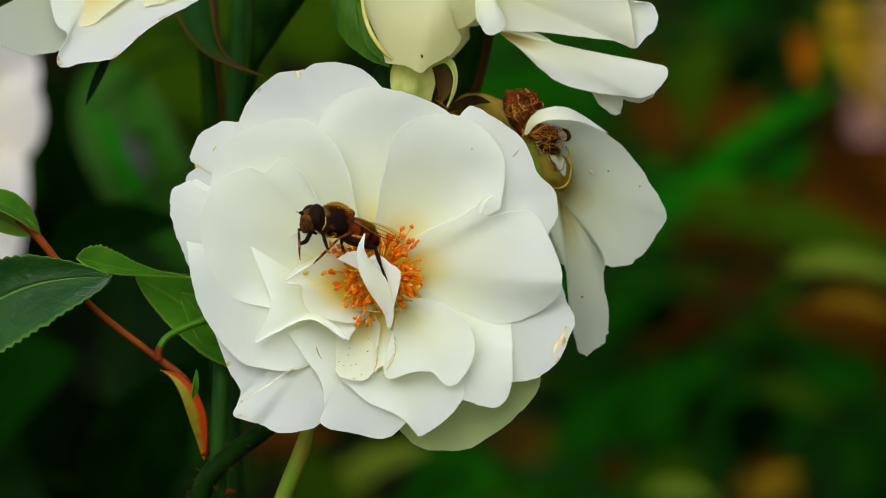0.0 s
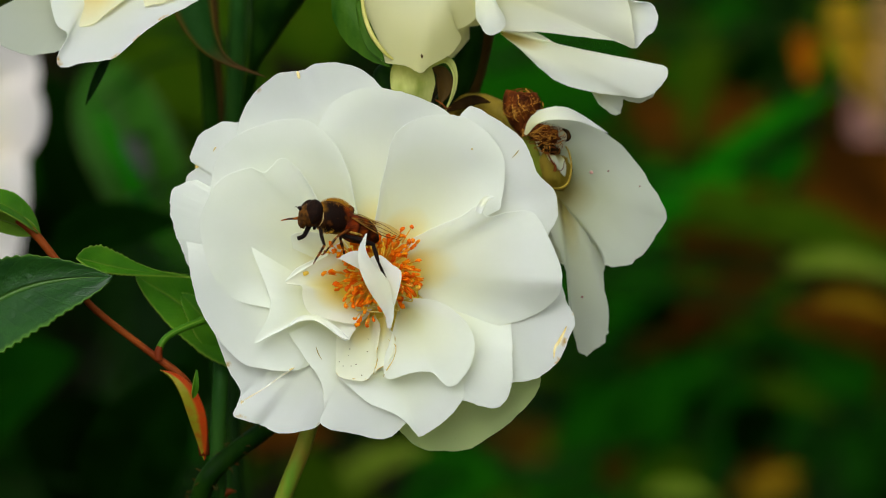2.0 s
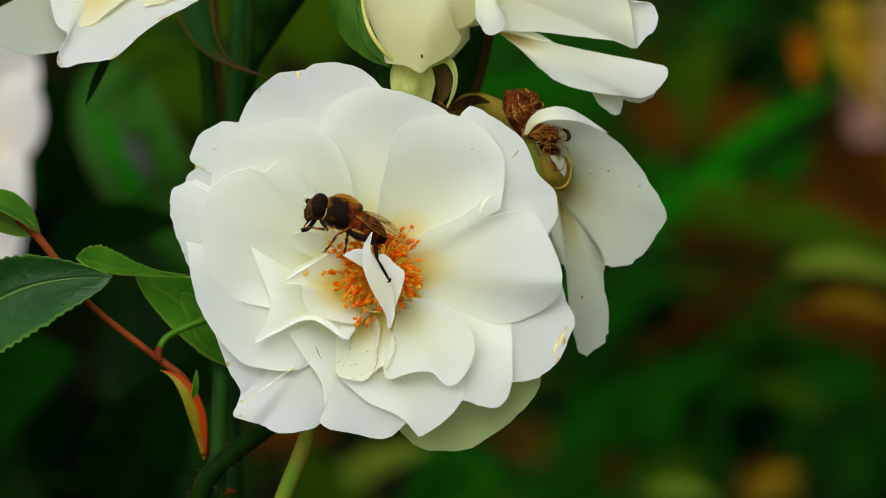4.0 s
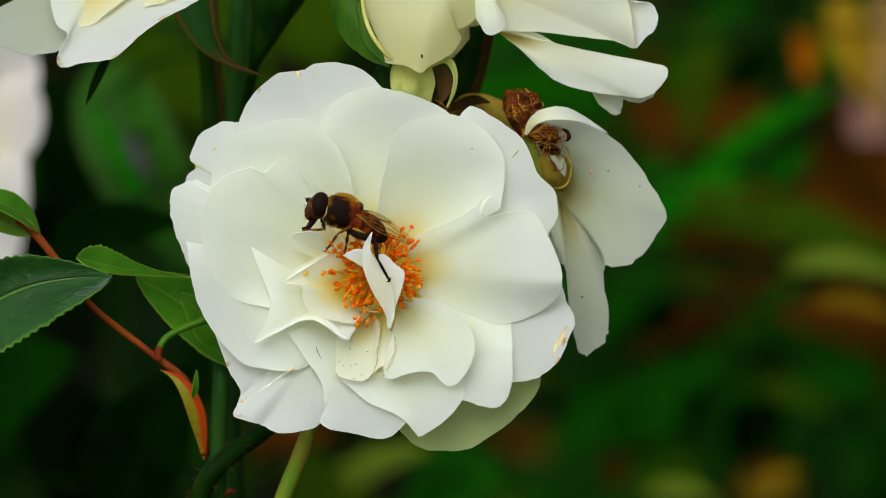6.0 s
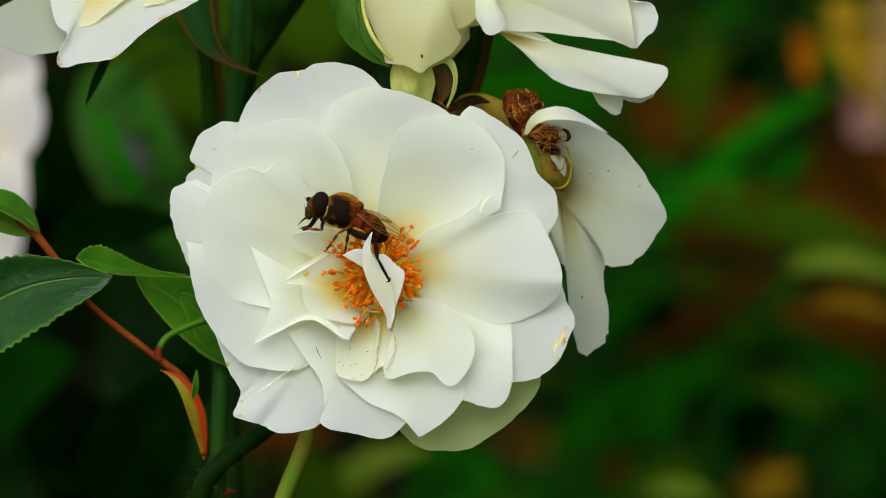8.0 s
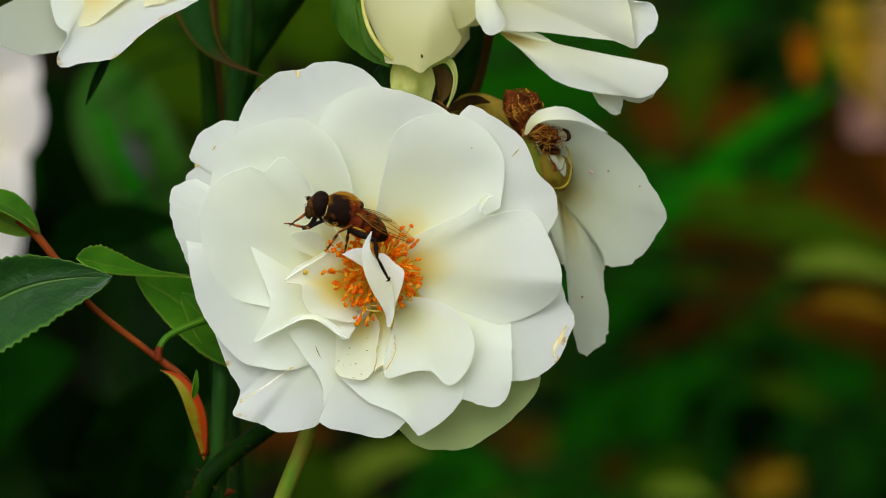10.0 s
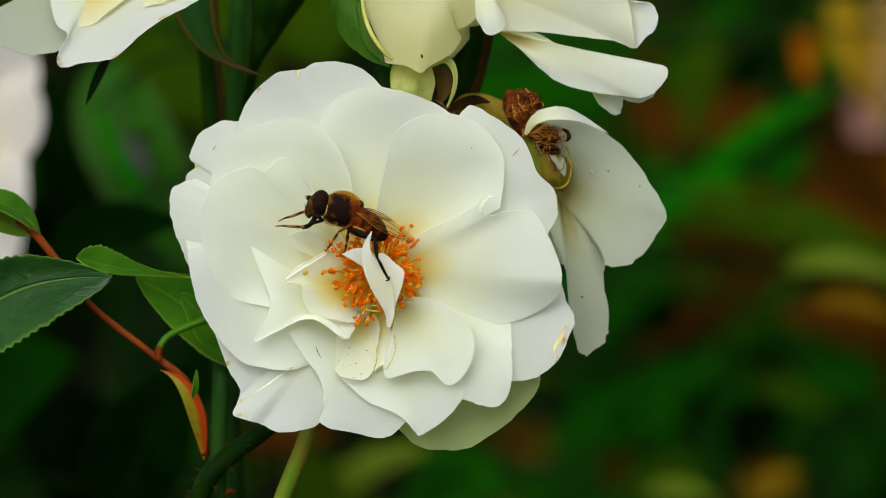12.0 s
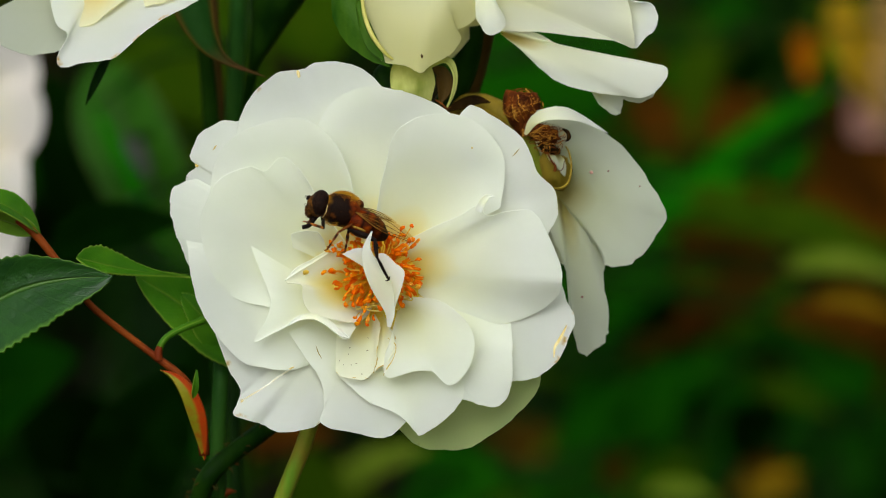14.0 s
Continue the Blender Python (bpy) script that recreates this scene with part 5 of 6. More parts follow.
back_leaf((38.5, 31.8, -470), (52.1, 18.3, -460), 8.5, (0, 0.5, 0.8), LEAF_RUST, BROWN_BACK, 41)
back_leaf((47.5, -18.6, -416), (71.7, -4.5, -410), 9.9, (0, 0.5, 0.8), LEAF_UMBER, BROWN_BACK, 42)
back_leaf((59.3, 13.0, -418), (72.4, 6.5, -412), 5.3, (0, 0.5, 0.8), LEAF_RUST, BROWN_BACK, 43)
back_leaf((76.9, 22.2, -440), (94.1, 5.4, -430), 9.5, (0, 0.5, 0.8), LEAF_UMBER, BROWN_BACK, 44)
back_leaf((70.5, -12.3, -430), (94.6, -16.9, -420), 5.3, (0, 0.5, 0.8), LEAF_RUST, BROWN_BACK, 45)
back_leaf((37.4, -23.5, -430), (50.0, -18.7, -420), 5.3, (0, 0.5, 0.8), LEAF_RUST, BROWN_BACK, 46)
back_leaf((33.8, -50.7, -430), (42.9, -37.4, -420), 5.9, (0, 0.5, 0.8), LEAF_RUST, BROWN_BACK, 47)
back_leaf((64.5, -54.3, -430), (74.6, -45.6, -420), 7.1, (0, 0.5, 0.8), LEAF_OCHRE, "orange-brown old leaf in the bush behind", 48)
back_leaf((31.3, -19.9, -425), (47.5, -6.9, -415), 8.2, (0, 0.6, 0.7), LEAF_MID, GREEN_BACK, 49)
back_leaf((38.4, -41.1, -425), (63.8, -29.1, -415), 7.0, (0, 0.6, 0.7), LEAF_MID, GREEN_BACK, 50)
# Two leaves added over the first one: its bright streak, its painted sheen.
back_leaf((-62.5, 25.5, -245), (-49.0, 0.1, -240), 2.6, (-0.3, 0.5, 0.7), LEAF_BRIGHT, GREEN_BACK, 51)
back_leaf((-57.1, 20.4, -243), (-52.3, 12.5, -240), 3.7, (-0.3, 0.45, 0.8), LEAF_SHEEN_SPOT, "small grey leaf added as painted sheen on the leaf behind it", 52)
back_leaf((-25.1, -52.0, -360), (-1.6, -38.8, -350), 8.4, (0, 0.6, 0.7), LEAF_STRAW, "yellow-green rose leaf in the bush behind", 53)
back_leaf((-43.4, -49.5, -340), (-28.9, -40.9, -330), 5.5, (0, 0.6, 0.7), LEAF_OLIVE, GREEN_BACK, 54)
back_leaf((-39.8, -39.3, -330), (-20.0, -35.8, -325), 6.5, (0, 0.5, 0.8), LEAF_RUST, BROWN_BACK, 55)
back_leaf((78.6, 50.2, -380), (87.2, 25.6, -372), 9.1, (-0.2, 0.9, 0.5), LEAF_OCHRE, "tan dry leaf in the bush behind", 160)
back_leaf((89.0, 44.1, -370), (87.3, 22.5, -362), 3.8, (-0.2, 0.9, 0.5), LEAF_TAN, "tan dry leaf in the bush behind", 161)
back_leaf((75.2, 43.5, -420), (74.8, 33.9, -412), 4.7, (0, 0.6, 0.7), LEAF_ORANGE, "orange-brown old leaf in the bush behind", 162)
back_leaf((83.5, 22.9, -450), (85.4, 32.3, -442), 4.8, (0, 0.6, 0.7), LEAF_RUST, BROWN_BACK, 163)
back_leaf((66.8, -4.1, -350), (90.1, -5.9, -342), 5.8, (0, 0.6, 0.7), LEAF_STRAW, "yellow-green rose leaf in the bush behind", 164)
back_leaf((66.7, -13.5, -380), (90.6, -16.8, -372), 6.8, (0, 0.6, 0.7), LEAF_RUST, BROWN_BACK, 165)
back_leaf((73.5, -10.5, -360), (89.7, -13.8, -352), 3.8, (0, 0.6, 0.7), LEAF_OCHRE, "orange-brown old leaf in the bush behind", 166)
back_leaf((48.4, 10.7, -350), (61.9, 4.5, -342), 7.3, (0, 0.6, 0.7), LEAF_OLIVE, GREEN_BACK, 167)
back_leaf((39.9, -48.3, -360), (54.1, -49.5, -352), 4.9, (0, 0.6, 0.7), LEAF_STRAW, "yellow-green rose leaf in the bush behind", 168)
back_leaf((49.2, 41.5, -430), (52.4, 18.9, -422), 5.2, (0, 0.6, 0.7), LEAF_OLIVE, GREEN_BACK, 169)
back_leaf((42.6, -40.6, -410), (55.1, -23.0, -402), 7.0, (0, 0.6, 0.7), LEAF_MID, GREEN_BACK, 170)
back_leaf((76.0, 49.1, -445), (92.2, 50.6, -437), 4.3, (0, 0.6, 0.7), LEAF_OLIVE, GREEN_BACK, 171)
back_leaf((64.1, -29.2, -420), (81.2, -34.9, -412), 5.9, (0, 0.6, 0.7), LEAF_OLIVE, GREEN_BACK, 172)
# scattered leaves and thin twigs that fill the bush behind
scatter = random.Random(21)
for k in range(96):
    right = k % 4 != 3
    across = scatter.uniform(15.7, 68.5) if right else scatter.uniform(-67.5, -13.1)
    height = scatter.uniform(-38.5, 38.3)
    z = -scatter.uniform(470, 900)
    b = Vector((across, height, 0)) * (1 - z / 900)
    b.z = z
    a = scatter.uniform(-0.6, 3.6)
    t = b + Vector((math.cos(a), math.sin(a), scatter.uniform(-0.3, 0.3))) * scatter.uniform(18, 44)
    tone = scatter.choice((LEAF_MID, LEAF_MID, LEAF_SHADOW, LEAF_BRIGHT, LEAF_OLIVE, LEAF_RUST, LEAF_MID) if right else (LEAF_MID, LEAF_SHADOW, LEAF_SHADOW, LEAF_OLIVE))
    words = BROWN_BACK if tone == LEAF_RUST else SHADE_BACK if tone == LEAF_SHADOW else GREEN_BACK
    back_leaf(tuple(b), tuple(t), scatter.uniform(5, 13), (scatter.gauss(0, 0.3), 0.55, 0.7), tone, words, 30 + k)
pale_far = thing("rose_bloom", (110.1, 35.6, -760), "small dusky pink bloom far behind", "flower", "rose blooms")
for k, rim_ends in enumerate((-40, 80, 200)):
    petal(pale_far, (111.9, 35.7, -765), tuple((rim_ends + a, r, 6) for a, r in ((0, 5), (35, 7), (70, 8), (105, 7), (140, 5))), PETAL_DUSKY, ns=16, nu=8)
part("stalk", tube([(114.6, 33.5, -770), (118.1, -8.9, -790), (117.3, -84.5, -800)], (1.4, 1.6, 1.8), 8, 16), STEM_DARK, pale_far)
rooted(pale_far, (117.3, -84.5, -800), 1.8, STEM_DARK)

# ---- the hoverfly
def pod(centre, radii, turn, square):
    """A rounded body that is fuller than an ellipsoid; square below 1 fills its corners."""
    bm = bmesh.new()
    bmesh.ops.create_uvsphere(bm, u_segments=36, v_segments=22, radius=1.0)
    m = Matrix.Rotation(radians(turn), 3, "Z")
    for v in bm.verts:
        c = Vector([math.copysign(abs(q) ** square, q) for q in v.co])
        c *= 1 + 0.03 * noise.noise(v.co * 3.0)
        v.co = Vector(centre) + m @ Vector((c.x * radii[0], c.y * radii[1], c.z * radii[2]))
    return bm


FLY_AT = (-13.7, 4.9, 5)
fly = thing("hoverfly", FLY_AT, "brown and orange hoverfly with dark eyes, feeding on the rose", "insect")
part("thorax", pod((-14.3, 5.2, 5), (2.9, 2.3, 2.2), -16, 0.82), THORAX, fly, "bronze furry thorax")
part("scutellum", ball((-11.9, 6, 5), (0.8, 0.75, 1.3), -20), SCUTELLUM, fly, "rusty brown scutellum")


def abdomen():
    pts = [(-12.9, 4.1, 5), (-11.5, 3.4, 5), (-10.3, 2.9, 5), (-9.1, 2.1, 4.6), (-8, 1.4, 4.2)]
    size = (1.7, 2.0, 1.9, 1.55, 0.6)
    bm = tube(pts, size, 20, 28)
    for v in bm.verts:
        v.co.z = FLY_AT[2] + (v.co.z - FLY_AT[2]) * 1.15
    return bm


part("abdomen", abdomen(), ABDOMEN, fly, "orange and black banded abdomen")
part("belly", ball((-11.6, 2.6, 6.2), (1.5, 0.36, 1.0), -20, 16, 10), GOLD_PALE, fly, "golden underside")
HEAD_AT = (-17.7, 5.9, 5)
head = part("head", ball(HEAD_AT, (1.5, 1.7, 1.9), -10, bumps=0.06), FACE, fly, "brown face with dark eyes", pivot=(-16.2, 5.3, 5))
part("eye", ball((-17.25, 6.25, 6), (1.3, 1.8, 1.4), -12), EYE_DARK, head, "dark compound eye")
part("eye", ball((-17.3, 6.3, 4), (1.4, 1.8, 1.4), -12), EYE_DARK, head, "dark compound eye")
part("muzzle", ball((-18.8, 5.3, 5), (0.62, 1.15, 0.95), -8, bumps=0.3), FACE, head)
part("antenna", joined(ball((-19, 6.9, 5.4), (0.3, 0.22, 0.2), 35), tube([(-19, 6.9, 5.5), (-19.25, 7.1, 5.6), (-19.45, 7.0, 5.7)], (0.06, 0.05, 0.03), 6, 6)), BLACK, head)
part("antenna", joined(ball((-18.9, 7.1, 4.5), (0.3, 0.22, 0.2), 35), tube([(-19, 7.1, 4.4), (-19.25, 7.25, 4.3), (-19.45, 7.25, 4.2)], (0.06, 0.05, 0.03), 6, 6)), BLACK, head)
part("proboscis", tube([(-17.9, 4.4, 5), (-18.4, 3.6, 5), (-19.0, 3.0, 5.2), (-19.8, 2.8, 5.3)], (0.4, 0.33, 0.32, 0.3), 10, 14), BLACK, head, "dark stubby proboscis")
for k in range(18):
    c = Vector((-19.0 + 0.25 * math.sin(k * 2.1), 4.3 + 0.11 * k, 5.6 + 0.7 * math.cos(k * 3.7)))
    part("bristle", tube([c, c + Vector((-0.2, -0.04, 0.05)), c + Vector((-0.32, -0.15 + 0.1 * math.sin(k), 0.1))], (0.05, 0.03, 0.012), 4, 4), FACE, head)
part("collar", tube([(-16.2, 6, 6.9), (-16.4, 5, 7), (-16.9, 4.2, 6.6)], (0.05, 0.08, 0.04), 6, 12), LEG_PALE, head, "pale rim behind the eye")


def hair_coat(parent, centre, radii, count, long, seed, material, turn, low=0.7, label="short golden fur"):
    """Short upright hairs over a rounded body, as one coat; low: how far it keeps to the back."""
    rng = random.Random(seed)
    m = Matrix.Rotation(radians(turn), 3, "Z")
    verts, faces = [], []
    for _ in range(count):
        d = Vector((rng.gauss(0, 1), abs(rng.gauss(0, 1)) + low, rng.gauss(0, 1))).normalized()
        if d.z > 0.3 and -0.4 < d.x < 0.25 and d.y < 0.93 and rng.random() < 0.85:
            continue
        root = Vector(centre) + m @ Vector((d.x * radii[0], d.y * radii[1], d.z * radii[2]))
        way = (m @ d + Vector((rng.gauss(0.3, 0.3), rng.gauss(0, 0.3), rng.gauss(0, 0.3)))).normalized()
        side = way.cross(Vector((0.3, 0.2, 1))).normalized() * 0.013
        k = len(verts)
        up = way.cross(side)
        verts += [root + side, root - side, root + up, root + way * long * rng.uniform(0.5, 1.3)]
        faces += [(k, k + 1, k + 3), (k + 1, k + 2, k + 3), (k + 2, k, k + 3)]
    bm = bmesh.new()
    vs = [bm.verts.new(v) for v in verts]
    for f in faces:
        bm.faces.new([vs[i] for i in f])
    return part("fur", bm, material, parent, label, smooth=False)


hair_coat(fly, (-14.1, 5.3, 5), (2.72, 2.3, 2.2), 4200, 0.42, 8, GOLD, -14, 1.6)
hair_coat(fly, (-15.6, 3.9, 5.6), (1.2, -0.9, 1.4), 260, 0.55, 9, GOLD, -14, label="pale fur under the thorax")
hair_coat(fly, (-10.6, 3.0, 5), (2.4, 1.75, 1.9), 700, 0.35, 10, VEIN, -28, label="thin brown hair on the abdomen")


def wing(root, tip, width, face, side):
    """A long membrane with a dark leading edge and a few veins."""
    r, t = Vector(root), Vector(tip)
    w = part("wing", leaf_sheet(root, tip, width, face, arch=0.03, fold=0.1, teeth=0.0, full=0.6, ns=8, nu=20), WING, fly, "clear brownish wing folded back", pivot=root)
    way = t - r
    f = Vector(face)
    up = (f - way * f.dot(way) / way.length_squared).normalized()
    across = way.normalized().cross(up) * width * 0.5
    for a, b, c, thick in ((0.0, 0.85, 0.9, 0.07), (0.0, 0.45, 0.35, 0.045), (0.0, -0.1, -0.2, 0.045), (0.0, -0.7, -0.55, 0.04)):
        pts = [r + across * a + up * 0.05, r + way * 0.45 + across * b + up * 0.3 * side, r + way * (0.93 if a == b else 0.86) + across * c * 0.35 + up * 0.1]
        part("vein", tube(pts, (thick * 1.5, thick, thick * 0.6), 5, 12), VEIN, w)


wing((-12.2, 4.9, 7.2), (-3.8, 0.6, 6), 2.4, (0.1, 0.5, 0.85), 1)
wing((-12, 5.7, 3.4), (-6.5, 3.4, 2.2), 1.2, (0.15, 0.7, 0.7), 1)

# legs: root, knee, ankle, foot
LEGS = {}


def limb_mesh(pts, thick):
    """Straight segments between the joints, each swelling a little."""
    bits = []
    for a, b, r in zip(pts, pts[1:], thick):
        a, b = Vector(a), Vector(b)
        bits.append(tube([a, a.lerp(b, 0.35), a.lerp(b, 0.75), b], (r * 0.7, r * 1.1, r, r * 0.65), 8, 12))
        bits.append(ball(b, (r * 0.7, r * 0.7, r * 0.7), segs=8, rings=6))
    return joined(*bits)


def leg(key, pts, thick, materials, label):
    """A standing leg in one bent piece that turns about its root; its shin is a part of it."""
    root, foot = Vector(pts[0]), Vector(pts[-1])
    limb = part("leg", limb_mesh(pts[:2], thick[:1]), materials[0], fly, label, pivot=pts[0])
    LEGS[key] = (limb, root, foot)
    end = tube([foot + Vector((0.1, 0.5, 0)), foot, foot + Vector((-0.45, -0.1, 0.1))], (0.12, 0.13, 0.07), 6, 6)
    part("shin", joined(limb_mesh(pts[1:], thick[1:]), end), materials[1], limb)


leg("middle_near", [(-12.7, 3.3, 6.8), (-14.7, 2.2, 7.6), (-15.6, 0.9, 7.4), (-16.4, -0.2, 7)], (0.18, 0.17, 0.13), (LEG_RUST, LEG_JOINTED), "rusty middle leg")
leg("middle_far", [(-13.1, 2.8, 4), (-13.4, 2, 3.5), (-13.6, 0.7, 3.2), (-13.9, -0.6, 3)], (0.22, 0.22, 0.15), (BLACK, LEG_JOINTED), "middle leg on the far side")
leg("hind_near", [(-13.4, 2.7, 6), (-9.5, 1.1, 7.6), (-9.2, -1.3, 8.6), (-7.5, -4.5, 7.2)], (0.4, 0.3, 0.2), (BLACK, BLACK), "black hind leg, braced on the curled petal")
leg("hind_far", [(-12.9, 3, 3), (-9.9, 1.4, 1.6), (-9, 0.1, 0.6)], (0.36, 0.22), (BLACK, BLACK), "black hind leg on the far side")


def front_leg(key, root, out, end, label):
    """A two-jointed front leg; knee and foot are set by the two lengths out and end."""
    r = Vector(root)
    k = r + Vector((-out, 0, 0))
    t = k + Vector((-end, 0, 0))
    femur = part("leg", tube([r, (r + k) / 2 + Vector((0, 0.12, 0)), k], (0.22, 0.28, 0.2), 8, 14), BLACK, fly, label, pivot=root)
    m = (k + t) / 2
    tibia = part("shin", joined(tube([k, m], (0.19, 0.2), 8, 8), tube([m, (m + t) / 2 + Vector((0, 0.08, 0)), t], (0.17, 0.13, 0.07), 8, 10)), LEG_JOINTED, femur, "dark shin with orange ends", pivot=tuple(k))
    LEGS[key] = (femur, tibia, r, out, end)


front_leg("front_near", (-16.8, 3.8, 6.6), 3.3, 4.4, "dark front leg")
front_leg("front_far", (-17, 3.9, 4.6), 3.3, 4.4, "dark front leg on the far side")

# ---- what moves


def flat(x, y):
    return Vector((x, y, 0))


# the fly's body: seconds, shift in mm, lean (degrees, head down positive), turn of the head towards the lens
BODY = [(0, -1.04, -1.28, 8, 22), (0.2, -1.36, -1.04, 8, 22), (0.5, -1.60, -0.88, 8, 24), (1, -1.44, -1.04, 8, 24), (1.5, -1.52, -1.04, 8, 25), (1.8, -1.44, -0.96, 8, 22), (2, -1.20, -0.72, 6, 18), (2.2, -0.72, -0.40, 3, 10), (2.4, -0.40, -0.24, 4, 6), (2.6, -0.24, -0.24, 1, 2), (3, -0.16, -0.24, 0, 0), (5.3, -0.08, -0.08, 0, 0), (7.5, 0.00, 0.00, 0, 0), (10.3, 0.00, 0.16, 0, 0), (12, 0.00, 0.24, 0, 0), (14, 0.00, 0.24, 0, 0)]
# feet of the front legs: seconds, near foot, far foot (mm, space B)
FRONT = [(0, (-18.2, -2.1), (-20.1, -1.6)), (0.1, (-18.2, -2.1), (-20.7, -1.3)), (0.2, (-18.2, -2.1), (-22.6, 0.6)), (0.3, (-18.2, -2.1), (-23, 1.8)), (0.4, (-18.2, -2.1), (-23.8, 2.6)), (0.5, (-18.2, -2.1), (-24, 2.4)), (0.6, (-18.2, -2.1), (-21, -0.7)), (0.7, (-18.2, -2.1), (-20.2, -1.8)), (0.9, (-18.2, -2.1), (-20.4, -1.4)), (1.2, (-18.2, -2.1), (-21.5, -0.8)), (1.5, (-18.2, -2.1), (-21.4, -0.8)), (1.7, (-18.2, -2.1), (-21.1, -0.8)), (1.8, (-18.2, -2.1), (-21.8, 0.2)), (1.9, (-18.2, -2.1), (-23, 3)), (2, (-18.2, -2.1), (-22.8, 4)), (2.1, (-18.2, -2.1), (-21.6, 8.7)), (2.2, (-18.2, -1.7), (-23.1, 5)), (2.3, (-18.2, -1.6), (-21.8, 0.5)), (2.4, (-18.4, -0.9), (-21.5, 1.8)), (2.5, (-18.7, 0), (-21.8, 3.2)), (2.6, (-18.8, 2.5), (-21.6, 5)), (2.7, (-19.2, 2.9), (-20.8, 6.8)), (2.8, (-19.4, 3.1), (-20.4, 7.6)), (2.9, (-19.4, 2.95), (-19.9, 7.1)), (3, (-19.4, 2.8), (-20.2, 6.3)), (3.1, (-19.35, 2.85), (-20.4, 6.6)), (3.2, (-19.3, 2.9), (-20.2, 7.4)), (3.6, (-19.6, 2.6), (-20.0, 4.8)), (4, (-19.3, 3.1), (-19.7, 2.9)), (4.5, (-19.8, 2.6), (-19.1, 3.2)), (5, (-19.2, 3.1), (-19.8, 2.6)), (5.3, (-19.5, 2.4), (-19.6, 3.1)), (5.5, (-19.7, 2.6), (-19.2, 3.1)), (5.8, (-19.0, 2.9), (-19.4, 2.6)), (6, (-19.7, 2.6), (-19.3, 3.1)), (6.2, (-19.3, 2.8), (-19.7, 2.5)), (6.5, (-19.2, 2.9), (-19.4, 2.6)), (6.8, (-20.0, 2.8), (-19.6, 3.1)), (7, (-20.5, 3.1), (-20.0, 3.4)), (7.2, (-20.1, 2.5), (-20.5, 3.0)), (7.5, (-19.5, 2.7), (-19.7, 3.1)), (7.8, (-20.0, 2.9), (-19.6, 2.6)), (8, (-20.1, 2.9), (-20.4, 3.4)), (8.2, (-20.0, 2.8), (-19.7, 3.2)), (8.7, (-19.6, 2.6), (-20.0, 3.2)), (9.2, (-20.2, 3.1), (-19.6, 2.6)), (9.7, (-20.8, 3.2), (-20.4, 2.8)), (10, (-22.3, 3.6), (-21.6, 3.2)), (10.3, (-23.2, 3.9), (-22.7, 3.4)), (10.5, (-23.0, 3.1), (-23.2, 3.6)), (10.8, (-23.4, 2.6), (-22.9, 3.2)), (11, (-23.6, 3.2), (-23.2, 3.8)), (11.3, (-22.9, 3.9), (-22.7, 3.3)), (11.5, (-23.4, 4.4), (-23.0, 3.8)), (11.8, (-23.6, 2.9), (-23.0, 3.6)), (12, (-23.5, 3.2), (-23.2, 3.9)), (12.3, (-22.9, 3.7), (-22.7, 3.2)), (12.5, (-23.1, 4.0), (-22.8, 3.4)), (12.8, (-23.1, 2.5), (-22.8, 3.3)), (13, (-23.2, 3.3), (-22.7, 2.9)), (13.3, (-22.9, 3.2), (-22.4, 3.6)), (13.5, (-21.9, 3.1), (-21.5, 3.6)), (13.65, (-20.5, 3.2), (-20.4, 3.4)), (13.8, (-19.5, 3.6), (-19.2, 3.1)), (14, (-19.7, 3.9), (-19.2, 3.4))]


def body_at(t):
    for (t0, *a), (t1, *b) in zip(BODY, BODY[1:]):
        if t <= t1:
            f = (t - t0) / (t1 - t0)
            f = min(max(f, 0.0), 1.0)
            v = [p + (q - p) * f for p, q in zip(a, b)]
            break
    else:
        v = BODY[-1][1:]
    dx, dy, lean, turn = v
    return Matrix.Translation(Vector((dx, dy, 0)) * MM) @ Matrix.Rotation(radians(lean), 4, "Z") @ Matrix.Rotation(radians(turn), 4, "Y")


def in_body(t, point):
    """A point of space B (mm), seen from the fly's own space (mm)."""
    return (body_at(t).inverted() @ ((point - Vector(FLY_AT)) * MM)) / MM


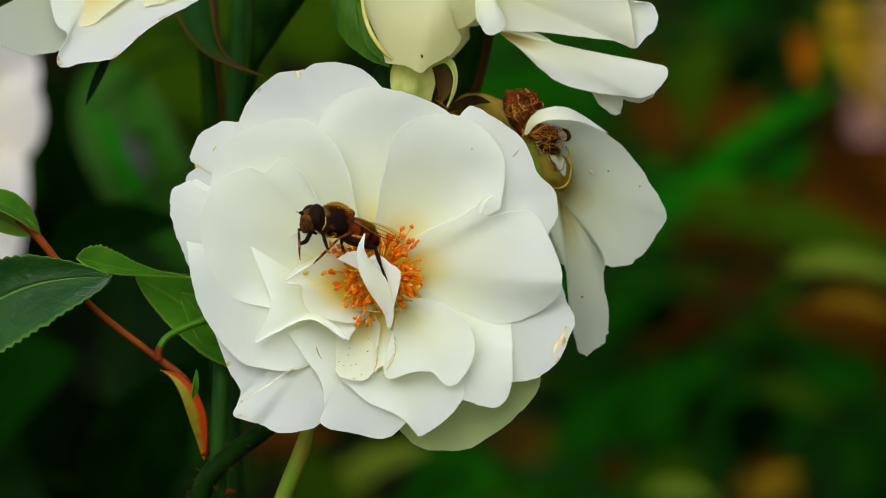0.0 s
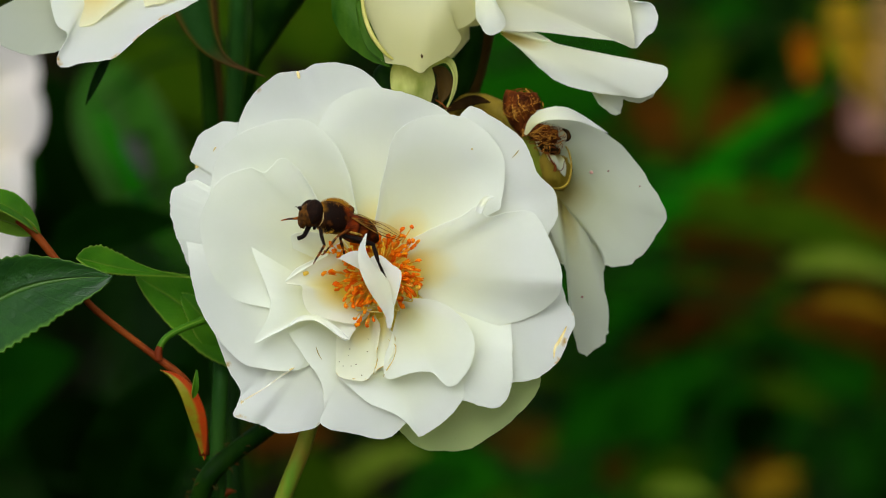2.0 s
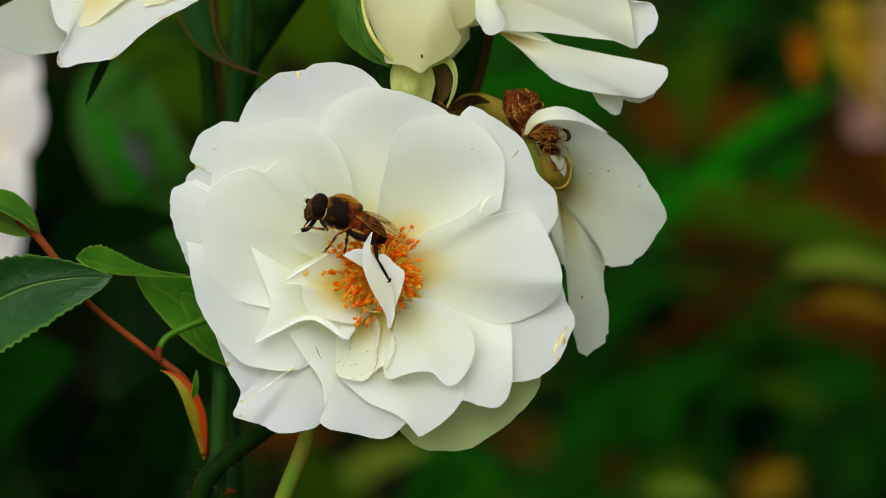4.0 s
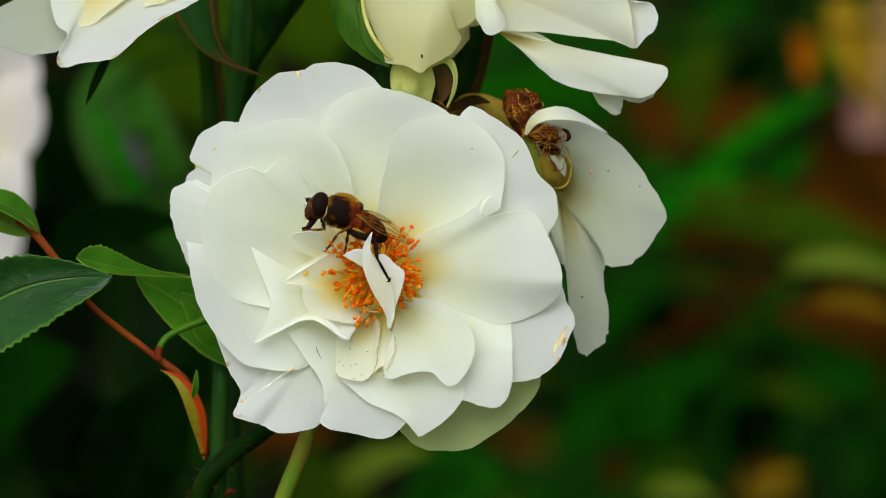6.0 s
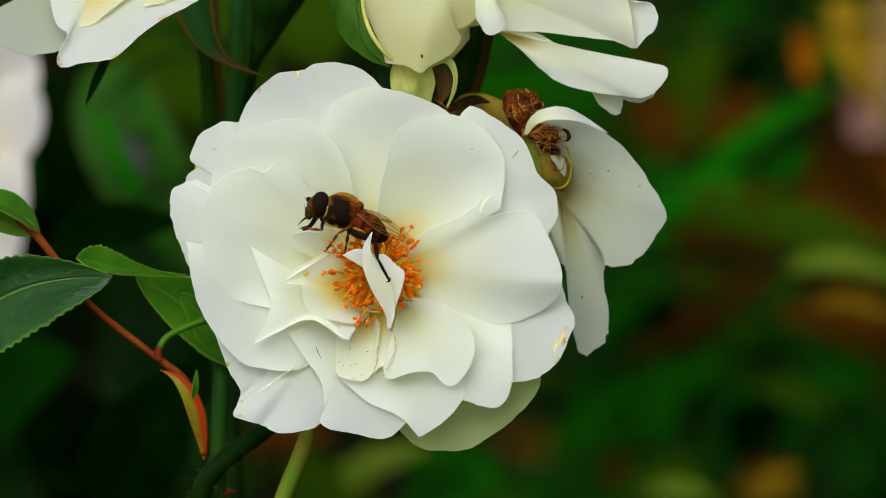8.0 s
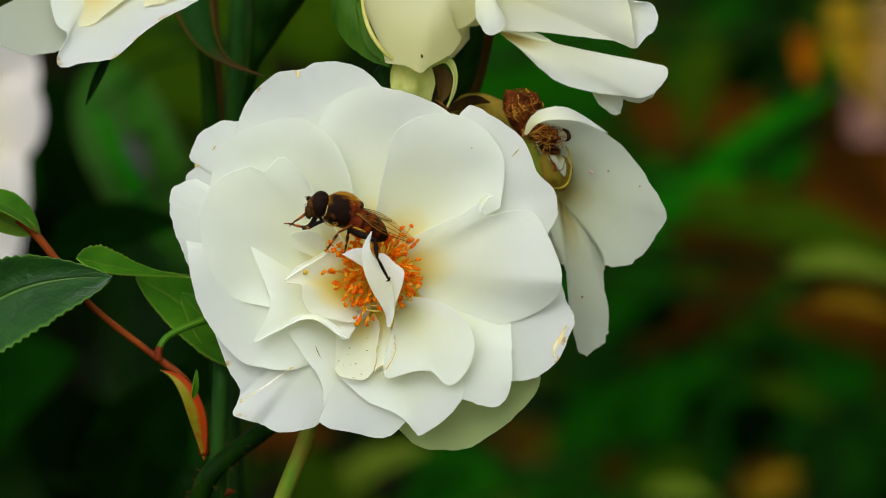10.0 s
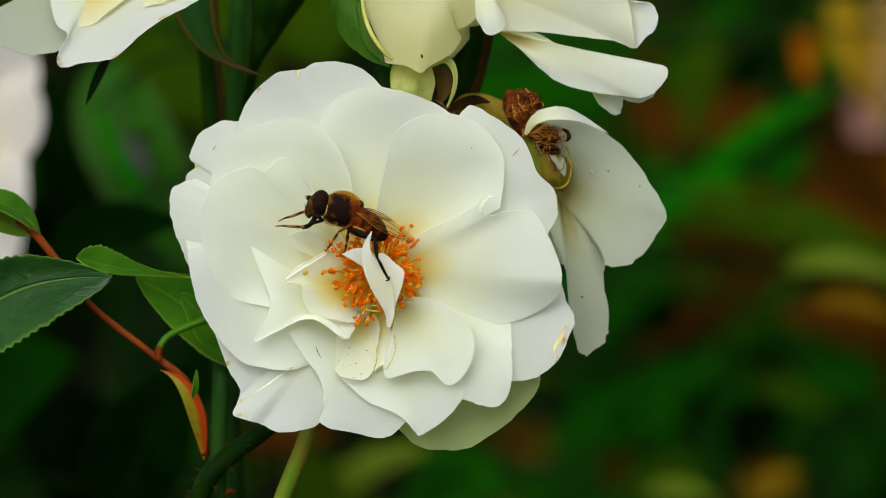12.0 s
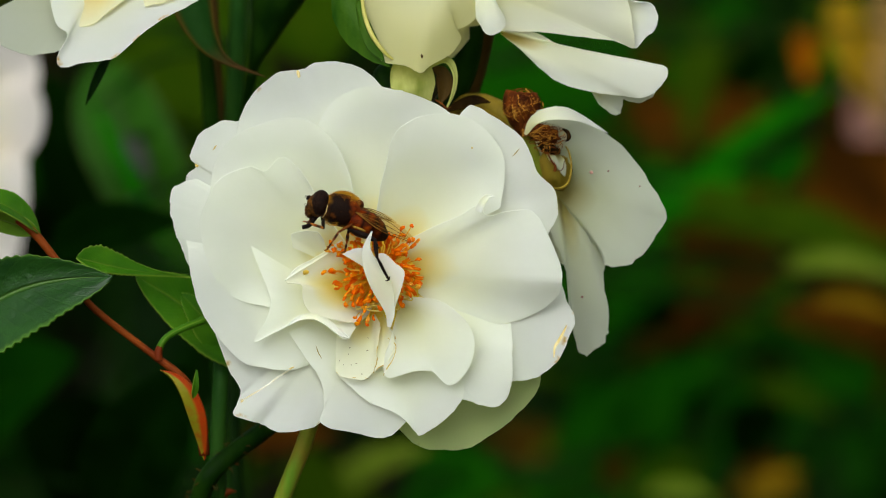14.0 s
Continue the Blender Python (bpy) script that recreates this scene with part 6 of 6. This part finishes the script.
def motions():
    home = B @ Matrix.Translation(Vector(FLY_AT) * MM)
    walk(fly, [(t, home @ body_at(t)) for t, *_ in BODY])
    # standing legs keep their feet where they are
    for key in ("middle_near", "middle_far", "hind_near", "hind_far"):
        limb, root, foot = LEGS[key]
        rows = []
        for t, *_ in BODY:
            r = root - Vector(FLY_AT)
            rest, now = foot - root, in_body(t, foot) - r
            a = math.atan2(now.y, now.x) - math.atan2(rest.y, rest.x)
            a = (a + math.pi) % (2 * math.pi) - math.pi
            rows.append((t, Matrix.Translation(r * MM) @ Matrix.Rotation(a, 4, "Z")))
        walk(limb, rows)
    # front legs reach for their feet with two joints, the knees held out to the sides
    for key, pick, outward in (("front_near", 0, Vector((0, -0.35, 1))), ("front_far", 1, Vector((-0.35, 0.5, -0.75)))):
        femur, tibia, root, out, end = LEGS[key]
        thigh, shin = [], []
        ahead = Vector((-1, 0, 0))
        for t, *feet in FRONT:
            r = root - Vector(FLY_AT)
            x, y = feet[pick]
            d = in_body(t, Vector((x, y, root.z))) - r
            dist = min(max(d.length, abs(out - end) + 0.3), out + end - 0.02)
            way = d.normalized()
            along = (out * out + dist * dist - end * end) / (2 * dist)
            off = (outward - way * outward.dot(way)).normalized()
            knee = way * along + off * math.sqrt(max(out * out - along * along, 0.0))
            first = ahead.rotation_difference(knee).to_matrix()
            second = ahead.rotation_difference(first.transposed() @ (way * dist - knee)).to_matrix()
            thigh.append((t, Matrix.Translation(r * MM) @ first.to_4x4()))
            shin.append((t, Matrix.Translation(Vector((-out, 0, 0)) * MM) @ second.to_4x4()))
        walk(femur, thigh)
        walk(tibia, shin)
    # the curled petal is pushed aside as the fly steps back
    origin = ORIGIN[curl.name] - ORIGIN[rose.name]
    walk(curl, [(t, Matrix.Translation(origin * MM) @ Matrix.Rotation(radians(a), 4, "Z")) for t, a in
                ((0, 4.4), (0.5, 5.8), (1.0, 5.8), (1.5, 5.4), (1.9, 4.0), (2.1, 2.6), (2.3, 0.9), (2.5, 0.3), (3.0, 0.0), (14, 0.0))])
    # the bloom lifts a trace in the air
    stand = B @ Matrix.Translation(ORIGIN[rose.name] * MM)
    walk(rose, [(t, Matrix.Translation(B.to_3x3() @ Vector((x, y, 0)) * MM) @ stand) for t, x, y in
                ((0, 0, 0), (1.5, 0, -0.05), (3.0, 0, -0.05), (5.5, 0, 0), (6.5, 0, -0.06), (7.5, 0, 0.02), (8.2, 0, -0.04), (10.3, -0.05, 0.1), (11.2, 0, 0.03), (12.2, -0.05, 0.1), (13.2, -0.03, 0.07), (14, 0, 0.1))])


motions()
